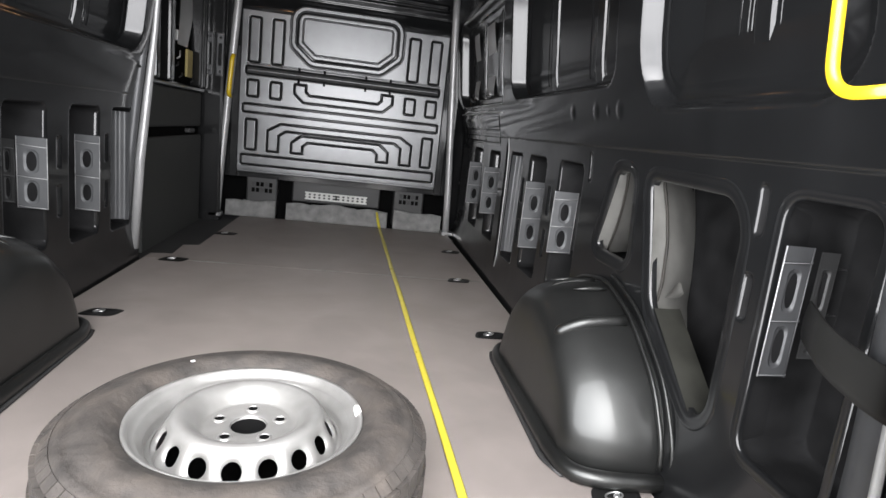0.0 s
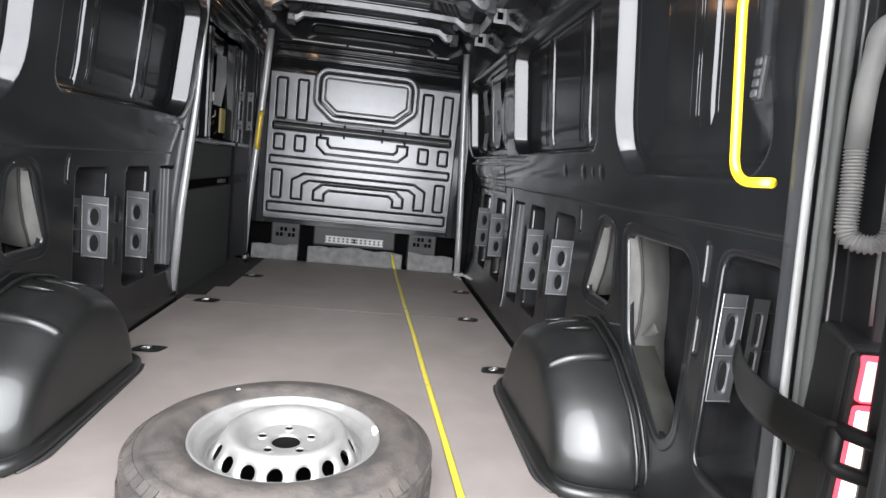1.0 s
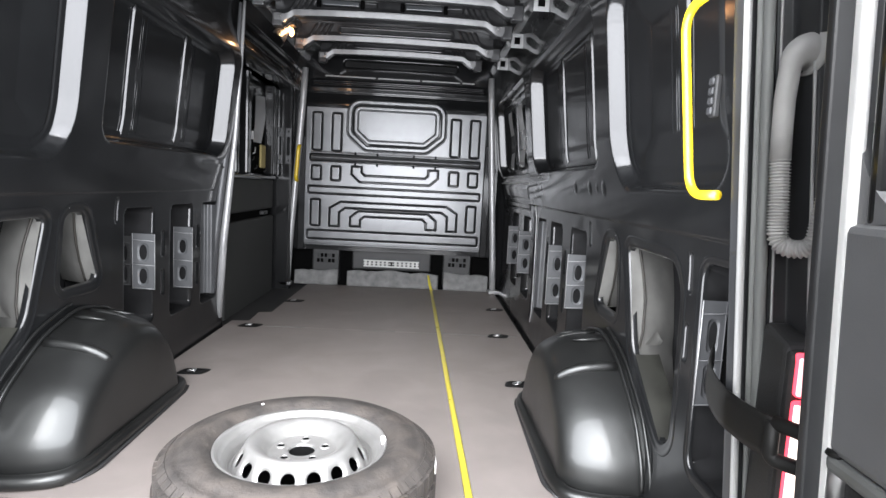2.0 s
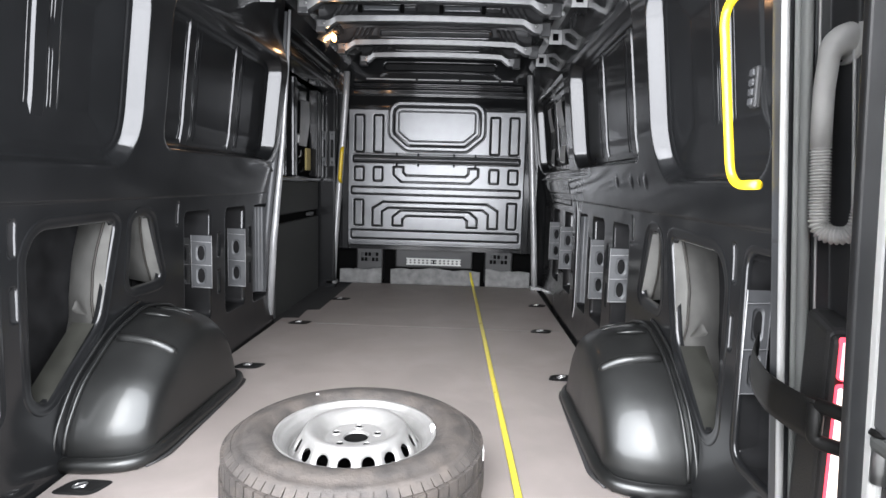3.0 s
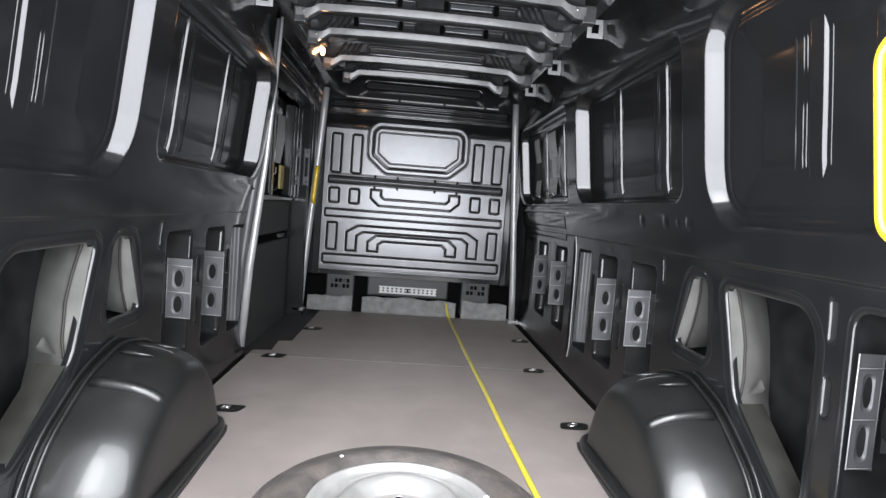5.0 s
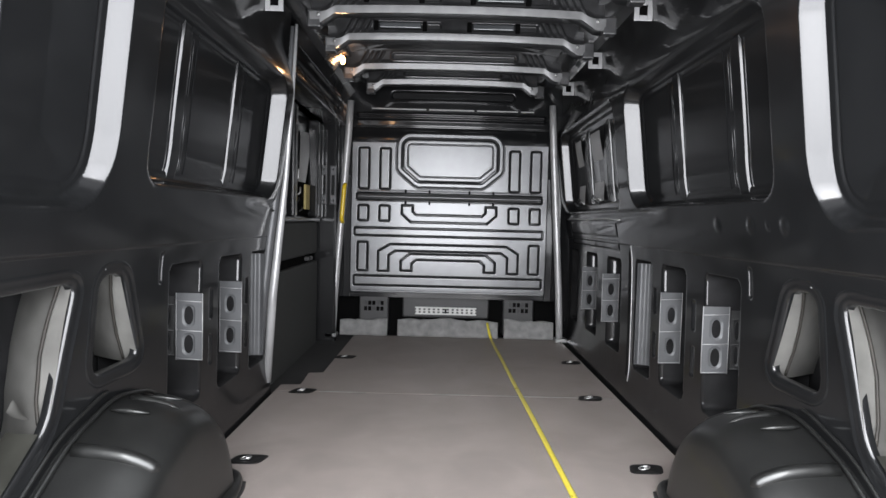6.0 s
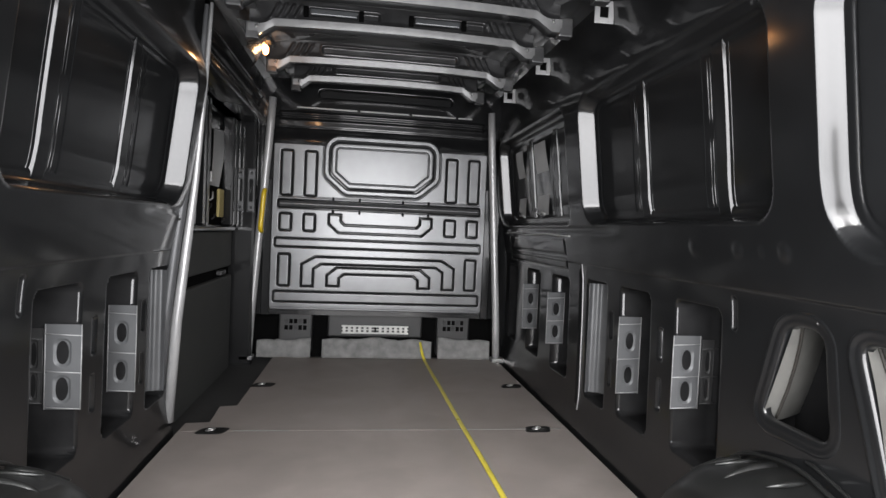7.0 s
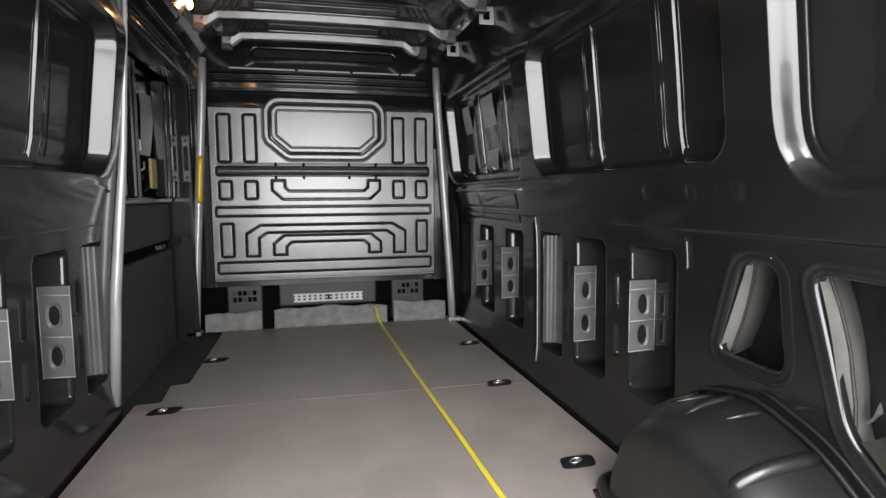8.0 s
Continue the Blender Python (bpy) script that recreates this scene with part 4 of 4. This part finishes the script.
# roof lamp
lamp = thing("interior_lamp", "small lit warm interior lamp with a crumpled bright reflector", "lamp", at=(-0.661, 3.7, 1.833))
part("base", box(-0.05, 0.03, -0.04, 0.04, 0.035, 0.06, 0.008), HOUSING, lamp)
part("stem", box(-0.022, 0.002, -0.01, 0.01, 0.055, 0.15, 0.003), HOUSING, lamp)
bm = bmesh.new()
bmesh.ops.create_uvsphere(bm, u_segments=16, v_segments=10, radius=1.0)
bmesh.ops.scale(bm, vec=(0.015, 0.03, 0.026), verts=bm.verts[:])
part("bulb", from_bm("bulb", bm), BULB, lamp)
wave = random.Random(4)
waves = [(wave.uniform(30, 120), wave.uniform(30, 120), wave.uniform(0, 6)) for k in range(7)]


def crumple(U, V):
    x = -0.045 - 0.075 * U ** 2 + 0.05 * V
    d = sum(0.0028 * np.abs(np.sin(a * (U * 0.12 + 0.3 * V) + b * V * 0.14 + c)) for a, b, c in waves)
    return x + d, -0.16 + 0.3 * U + 0.03 * V + d, -0.075 + 0.125 * V + 0.5 * d


part("reflector", sheet("reflector", np.linspace(-0.4, 1, 60), np.linspace(0, 1, 40), crumple, True), FOIL, lamp, "crumpled bright metal reflector")
glow = new("lamp_light", bpy.data.lights.new("lamp_light", "POINT"))
glow.data.energy, glow.data.color, glow.data.shadow_soft_size = 0.2, (1.0, 0.55, 0.25), 0.02
glow.location = (-0.64, 3.69, 1.8)

# ---- spare wheel ----
wheel = thing("spare_wheel", "spare van wheel with silver steel rim and dusty black tyre", "wheel", at=(-0.025, 1.24, 0.0))
R, W = 0.352, 0.235
prof = [(0.2, 0.03), (0.215, 0.012), (0.25, 0.0), (0.29, 0.003), (0.325, 0.018), (0.342, 0.04), (0.35, 0.07), (R, 0.117), (0.35, 0.165), (0.342, 0.195), (0.326, 0.217), (0.314, 0.225), (0.31, 0.223), (0.295, 0.231), (0.27, W), (0.25, W), (0.246, 0.232), (0.23, 0.226), (0.222, 0.215), (0.212, 0.2)]
prof = [(r * 0.982, z * 0.968) for r, z in prof]
tv, tf = lathe(prof, 128)
tyre = part("tyre", mesh_of("tyre", tv, tf), TYRE, wheel, "worn dusty black rubber tyre")
# tread blocks round the shoulder
bm = bmesh.new()
for i in range(64):
    a = 2 * math.pi * i / 64
    for z0, z1, r in ((0.147, 0.193, 0.3418), (0.083, 0.143, 0.3462), (0.029, 0.078, 0.3418)):
        b = box(-0.012, 0.005, -0.0145, 0.0145, z0, z1)
        m = Matrix.Rotation(a + (0.02 if z0 > 0.1 else 0), 4, "Z") @ Matrix.Translation((r, 0, 0))
        idx = {}
        for v in b.verts:
            idx[v] = bm.verts.new(m @ v.co)
        for fc in b.faces:
            bm.faces.new([idx[v] for v in fc.verts])
        b.free()
for i in range(72):
    m = Matrix.Rotation(2 * math.pi * i / 72, 4, "Z") @ Matrix.Translation((0.3285, 0, 0.2005)) @ Matrix.Rotation(radians(-48), 4, "Y")
    b = box(-0.006, 0.0035, -0.0128, 0.0128, -0.011, 0.012)
    idx = {v: bm.verts.new(m @ v.co) for v in b.verts}
    for fc in b.faces:
        bm.faces.new([idx[v] for v in fc.verts])
    b.free()
ob = part("tread", from_bm("tread", bm, False), TYRE, tyre)
tagged(ob, kind="stuff")
rim = [(0.2, 0.06), (0.205, 0.19), (0.214, 0.205), (0.2235, 0.216), (0.2225, 0.221), (0.2165, 0.2195), (0.212, 0.212), (0.2095, 0.204), (0.202, 0.2005), (0.197, 0.198), (0.1945, 0.19), (0.189, 0.1865), (0.186, 0.178), (0.183, 0.162), (0.174, 0.157)]
rim = [(r * 0.98, z * 0.965) for r, z in rim]
rv, rf = lathe(rim, 128)
rim_part = part("rim", mesh_of("rim", rv, rf), STEEL, wheel)
# disc: sloped wall with a row of round holes, then the dished centre
N = 16
verts, faces = [], []
K = 24


def slope(a, t):
    r = 0.178 + (0.139 - 0.178) * t
    z = 0.15 + (0.218 - 0.15) * (t ** 0.9)
    return (r * math.cos(a), r * math.sin(a), z)


for i in range(N):
    a0, da = 2 * math.pi * i / N, math.pi / N
    base = len(verts)
    for ring in range(3):
        for k in range(K):
            t = 2 * math.pi * k / K
            c, sn = math.cos(t), math.sin(t)
            q = 1 / max(abs(c), abs(sn))
            edge = (c * q, sn * q)
            hole = (c * 0.56, sn * 0.47 + 0.2)
            w = (0, 0.8, 1)[ring]
            u = edge[0] * (1 - w) + hole[0] * w
            v = edge[1] * (1 - w) + hole[1] * w
            p = slope(a0 + u * da, 0.5 + 0.5 * v)
            if ring == 2:
                p = (p[0] * 0.985, p[1] * 0.985, p[2] - 0.006)
            verts.append(p)
    for ring in range(2):
        for k in range(K):
            a, b = base + ring * K + k, base + ring * K + (k + 1) % K
            faces.append((a, b, b + K, a + K))
# the box corners leave small gaps at the sector corners, closed by rings above and below
dv, df = lathe([(0.1405, 0.215), (0.137, 0.221), (0.13, 0.2245), (0.12, 0.224), (0.108, 0.217), (0.097, 0.205), (0.089, 0.194), (0.084, 0.1905), (0.08, 0.192), (0.05, 0.192), (0.036, 0.192), (0.033, 0.189), (0.033, 0.16)], 96)
me = mesh_of("wall", verts, faces)
bm = bmesh.new()
bm.from_mesh(me)
bmesh.ops.remove_doubles(bm, verts=bm.verts[:], dist=0.0012)
part("disc_wall", from_bm("wall", bm), STEEL, wheel)
centre = part("disc_centre", mesh_of("centre", dv, df), STEEL, wheel)
part("disc_foot", mesh_of("foot", *lathe([(0.186, 0.158), (0.18, 0.159), (0.172, 0.165)], 96)), STEEL, wheel)
part("inside", mesh_of("inside", *lathe([(0.183, 0.1), (0.1, 0.07), (0.0, 0.07)], 48)), DARK, wheel)
part("centre_bore", mesh_of("bore", *lathe([(0.0, 0.181), (0.032, 0.181), (0.034, 0.1905)], 32)), DARK, wheel)
for i in range(5):
    a = 2 * math.pi * i / 5 + math.radians(92)
    hv, hf = lathe([(0.0, 0.0), (0.0085, 0.0), (0.0092, 0.0008)], 20)
    sv, sf = lathe([(0.0088, 0.0), (0.0096, 0.0028), (0.0112, 0.0034), (0.013, 0.0026), (0.0148, -0.0008)], 24)
    part("bolt_seat", mesh_of("bolt_seat", [(0.06 * math.cos(a) + v[0], 0.06 * math.sin(a) + v[1], 0.1922 + v[2]) for v in sv], sf), STEEL, centre)
    # black disc on the uncut steel, painted shade of the bolt hole
    part("bolt_hole_shade", mesh_of("bolt_hole_shade", [(0.06 * math.cos(a) + v[0], 0.06 * math.sin(a) + v[1], 0.1927 + v[2]) for v in hv], hf), DARK, centre)
a = math.radians(10)
part("balance_weight", box(-0.006, 0.007, -0.013, 0.013, 0.208, 0.224, 0.004), WHITE, rim_part, "white balance weight on the rim", Matrix.Rotation(a, 4, "Z") @ Matrix.Translation((0.2105, 0, -0.007)))
for ang, rr_, zz in ((2, 0.3465, 0.155), (128, 0.257, 0.2265)):
    part("tyre_mark", box(-0.003, 0.003, -0.02 if ang < 90 else -0.004, 0.02 if ang < 90 else 0.004, -0.02 if ang < 90 else 0, 0.02 if ang < 90 else 0.003, 0.001), WHITE, tyre, "white paint mark on the tyre", Matrix.Rotation(radians(ang), 4, "Z") @ Matrix.Translation((rr_, 0, zz)))

# ---- tape measure blade ----
line = [(0.318, 4.655, 0.125), (0.33, 4.64, 0.06), (0.347, 4.6, 0.006), (0.357, 4.2, 0.004)]
line += [(0.348 + 0.0255 * (4.57 - y), y, 0.004 + 0.002 * math.sin(y * 5)) for y in np.arange(4.0, 0.8, -0.2)]
tp = new("tape_measure", tube(bend(line, 0.03, 3), 0.01, 8, flat=(0.023, 0.003)))
tp.data.materials.append(TAPE)
tagged(tp, "long yellow steel tape measure blade laid along the floor", "tape measure")


# ---- tie-down rings ----
def tie_down(x, y):
    ob = thing("lashing_ring", "black recessed lashing eye with a silver ring in the floor", "lashing ring", group="floor lashing rings", at=(x, y, 0))
    fat = lambda c: np.sign(c) * np.abs(c) ** 0.45
    f = lambda U, V: (0.062 * V * fat(np.cos(U)) + 0.012 * V * fat(np.sin(U)), 0.043 * V * fat(np.sin(U)), 0.0035 * (1 - smooth(0.85, 1, V)) - 0.0025 * (1 - smooth(0.3, 0.8, V)))
    part("dish", sheet("dish", np.linspace(0, 2 * math.pi, 65), np.linspace(0, 1, 12), f, True), DISH, ob)
    part("ring", tube([(0.02 * math.cos(a) - 0.008, 0.013 * math.sin(a), 0.006 + 0.004 * math.cos(a)) for a in np.linspace(0, 2 * math.pi, 20)[:-1]], 0.0025, 8, True), CHROME, ob)
    part("bolt", mesh_of("bolt", *lathe([(0, 0.008), (0.007, 0.008), (0.009, 0.003)], 12)), CHROME, ob)


for x, y in ((-0.745, 2.353), (0.733, 2.352), (-0.75, 3.205), (0.743, 3.2), (-0.656, 3.957), (0.812, 3.954), (-0.806, 1.252), (0.802, 1.3)):
    tie_down(x, y)


# ---- rear opening ----
def rear_post(s):
    side = "right" if s > 0 else "left"
    ob = thing("rear_pillar_" + side, "black rear door pillar with a pale edge flange and grey seal", "pillar", "structure")

    def line(dx, y, lo=-0.1, hi=1.9):
        return [(s * (float(edge_x(z)) + dx), y, z) for z in np.linspace(lo, hi, 13)]
    part("edge_flange", tube(line(0.004, 0.752), 0.0065, 8), EDGE, ob, "pale edge flange")
    f = lambda U, Z: (s * (edge_x(Z) + 0.002 + 0.046 * U), 0.755 + 0.003 * np.sin(U * math.pi), Z)
    part("gutter", sheet("gutter", np.linspace(0, 1, 8), np.linspace(-0.1, 1.9, 12), f, s < 0), HAZED, ob)
    # weather seal of two lobes
    part("door_seal", tube(line(0.021, 0.746), 0.005, 10), SEAL, ob, "grey rubber door seal")
    part("door_seal", tube(line(0.033, 0.742), 0.0095, 12), SEAL, ob, "grey rubber door seal")
    # a channel beside the seal, then a ridge and the outer band up to the corner
    ridge = lambda z: 0.872 - 0.096 * (z - 0.8)

    def f(U, Z):
        x0, x1 = edge_x(Z) + 0.046, corner_x(Z)
        x = x0 + U * (x1 - x0)
        return s * x, 0.742 - 0.05 * smooth(-0.006, 0.004, x - ridge(Z)) - 0.012 * U, Z
    part("post_face", sheet("post", np.linspace(0, 1, 60), np.linspace(-0.3, 1.95, 40), f, s < 0), HAZED, ob)
    part("trim_line", tube(line(0.05, 0.736), 0.0022, 6), EDGE, ob)
    part("trim_line", tube([(s * ridge(z), 0.688, z) for z in np.linspace(0.7, 1.13, 8)], 0.0026, 6), EDGE, ob)
    tl = thing("tail_lamp", "lit red tail lamp in a black housing on the rear corner", "tail lamp", group="tail lamps", at=(s * 0.875, 0.695, 0.0))
    for name, x0, x1, y0, y1, z1 in (("housing", -0.036, 0.05, -0.03, 0.045, 0.68), ("lens_surround", -0.036, 0.05, -0.042, -0.02, 0.676)):
        a, b = sorted((s * x0, s * x1))
        bm = box(a, b, y0, y1, -0.1, z1, 0.012, 3)
        for v in bm.verts:
            v.co.z += 0.35 * v.co.y * (v.co.z > 0.3)
        part(name, bm, HOUSING, tl)
    for z0, z1, glass in ((0.594, 0.662, PINK), (0.15, 0.588, GUIDE), (-0.06, 0.13, GUIDE)):
        a, b = sorted((s * -0.029, s * 0.046))
        lens = part("lens", box(a, b, -0.054, -0.03, z0, z1, 0.006, 3), LIT, tl, "glowing red lens")
        a, b = sorted((s * -0.0305, s * 0.043))
        part("light_guide", box(a, b, -0.0555, -0.049, z0 + 0.004, z1 - 0.004, 0.003), glass, lens, "creamy white glowing segment")
    return ob


rear_post(1)
rear_post(-1)
sill = new("rear_sill", from_bm("rear_sill", box(-0.95, 0.95, 0.6, 0.755, -0.3, -0.012, 0.01)))
sill.data.materials.append(RUBBER)
tagged(sill, "black rear door sill and bumper step", "sill", kind="structure")
hd = new("rear_header", from_bm("rear_header", box(-0.9, 0.9, 0.68, 0.8, 1.85, 2.08, 0.02)))
hd.data.materials.append(PAINT)
tagged(hd, "black header above the rear doorway", "header", kind="structure")

# conduit hose between the right pillar and the door
hose = thing("cable_hose", "grey corrugated rubber cable hose between pillar and rear door", "hose")
pts = [(0.842 + 0.029 * math.cos(a), 0.705 + 0.004 * math.cos(a), 1.096 + 0.029 * math.sin(a)) for a in np.linspace(math.pi * 0.47, math.pi, 14)]
pts += [(0.815, 0.709, 1.05), (0.8175, 0.711, 1.01), (0.821, 0.712, 0.957)]
part("sleeve", tube(pts, [0.0152 + 0.0145 * max(0.0, 1 - i / 13) ** 1.3 for i in range(len(pts))], 22), HOSE, hose)
part("flange", tube([(0.842, 0.705, 1.124), (0.844, 0.705, 1.124), (0.848, 0.706, 1.123), (0.85, 0.706, 1.123)], [0.032, 0.036, 0.036, 0.033], 28), HOSE, hose)
part("mount", tube([(0.848, 0.706, 1.123), (0.853, 0.712, 1.12), (0.86, 0.72, 1.118)], 0.022, 14), HAZED, hose)
low = bend([(0.821, 0.712, 0.959), (0.829, 0.708, 0.82), (0.862, 0.67, 0.82), (0.862, 0.664, 0.905)], 0.055, 16)
fine = []
for a, b in zip(low, low[1:]):
    n = max(1, int((b - a).length / 0.0011))
    fine += [a.lerp(b, k / n) for k in range(n)]
taper = [1 - 0.42 * max(0.0, (i / len(fine) - 0.55) / 0.45) for i in range(len(fine))]
part("bellows", tube(fine, [taper[i] * (0.0143 + 0.002 * math.sin(i * 2 * math.pi * 0.0011 / 0.005)) for i in range(len(fine))], 16), HOSE, hose, "corrugated bellows")
part("tail", tube([(0.862, 0.664, 0.903), (0.864, 0.664, 0.93), (0.87, 0.664, 0.975)], 0.0082, 10), HOSE, hose)

# open rear door on the right
rd = thing("rear_door", "open black rear van door with a window and pale edge", "door", at=(0.853, 0.545, 0.0))
lean = Matrix.Rotation(radians(-3), 4, "Y")
leaf = lean @ Matrix.Translation((0.012, 0.046, 0)) @ Matrix.Rotation(radians(-3), 4, "Z")
part("skin", box(0.05, 0.08, -0.85, 0.0, -0.25, 0.88, 0.015), HAZED, rd, m=leaf)
part("hinge_edge", box(0.0, 0.08, -0.02, 0.03, -0.25, 1.9, 0.01), HAZED, rd, m=leaf)
part("hinge_face", box(-0.026, 0.002, 0.002, 0.018, -0.25, 1.9, 0.004), HAZED, rd, m=lean)
# white base colour stands in for daylight reflected by the door edge
part("edge", box(0.0, 0.019, -0.014, 0.014, -0.25, 1.9, 0.007, 3), WHITE, rd, "door edge coloured white for its daylight reflection", lean)
part("inner_panel", box(-0.01, 0.05, -0.82, -0.052, 0.56, 0.87, 0.012), DOORPANEL, rd, "grey inner door panel", leaf)
part("ledge", box(-0.012, 0.05, -0.82, -0.052, 0.535, 0.56, 0.008), SEAL, rd, "grey ledge of the door panel", leaf)
part("lower_panel", box(0.005, 0.05, -0.82, -0.052, -0.2, 0.535, 0.012), HOUSING, rd, m=leaf)
bm = bmesh.new()
rim_pts = [(-0.053, 0.868)] + [(-0.178 + 0.125 * math.cos(a), 1.0 + 0.125 * math.sin(a)) for a in np.linspace(0, -math.pi / 2, 12)]
faces = [bm.faces.new([bm.verts.new((x, y, z)) for y, z in rim_pts]) for x in (0.002,)]
for v in bmesh.ops.extrude_face_region(bm, geom=faces)["geom"]:
    if isinstance(v, bmesh.types.BMVert):
        v.co.x = 0.05
part("window_corner", from_bm("corner", bm, False), DOORPANEL, rd, "grey rounded corner below the window", leaf)
part("window_frame", box(0.0, 0.06, -0.09, -0.075, 0.87, 1.9, 0.006), PAINT, rd, m=leaf)
part("window_frame", box(0.0, 0.08, -0.85, -0.78, 0.87, 1.9, 0.015), PAINT, rd, m=leaf)
part("window_frame", box(0.0, 0.08, -0.78, -0.1, 1.8, 1.9, 0.015), PAINT, rd, m=leaf)

# door check strap on the right
strap = thing("check_strap", "black steel door check strap with a hinge pin", "door strap")
part("arm", tube(bend([(0.9, 1.0, 0.55), (0.825, 0.87, 0.54), (0.797, 0.76, 0.534), (0.798, 0.68, 0.533), (0.808, 0.625, 0.534)], 0.06, 6), 0.02, 10, flat=(0.01, 0.07)), STRAP, strap)
turn = [(0.804, 0.628, 0.562), (0.837, 0.588, 0.557), (0.837, 0.588, 0.505), (0.804, 0.628, 0.504)]
part("end_loop", tube(bend(turn + turn[:1], 0.014, 5), 0.0115, 10), STRAP, strap, "slotted end loop")
part("arm_end", tube([(0.835, 0.59, 0.532), (0.842, 0.56, 0.53), (0.85, 0.53, 0.528)], 0.02, 10, flat=(0.01, 0.06)), STRAP, strap)
part("pin", tube([(0.838, 0.53, 0.49), (0.836, 0.53, 0.56)], 0.0125, 16), CHROME, strap)
part("pin_cap", tube([(0.836, 0.53, 0.558), (0.836, 0.53, 0.566)], [0.0175, 0.015], 16), STRAP, strap)

# clip plates behind the right handle
lb = thing("clip_plate", "small dark ribbed plastic plate on the rear wall", "clip", group="ribbed clip plates", at=(0.845, 0.985, 1.1))
part("base", box(-0.002, 0.012, 0.006, 0.031, -0.04, 0.045, 0.004), HOUSING, lb)
for i in range(4):
    part("rib", box(-0.008, -0.001, 0.009, 0.028, -0.036 + i * 0.02, -0.02 + i * 0.02, 0.004), NEAR, lb)
copy_thing(lb, pose(0.815, 0.985, 1.345))

# ---- outside ----
ground = new("ground", from_bm("ground", box(-60, 60, -60, 60, -0.72, -0.66)))
ground.data.materials.append(ASPHALT)
tagged(ground, "pale concrete ground behind the van", "ground", kind="structure")
front = new("cab_closure", from_bm("cab_closure", box(-1.15, 1.15, 5.5, 5.6, -0.4, 2.1)))
front.data.materials.append(PAINT)
tagged(front, "black closing panel towards the cab", "wall", kind="structure")
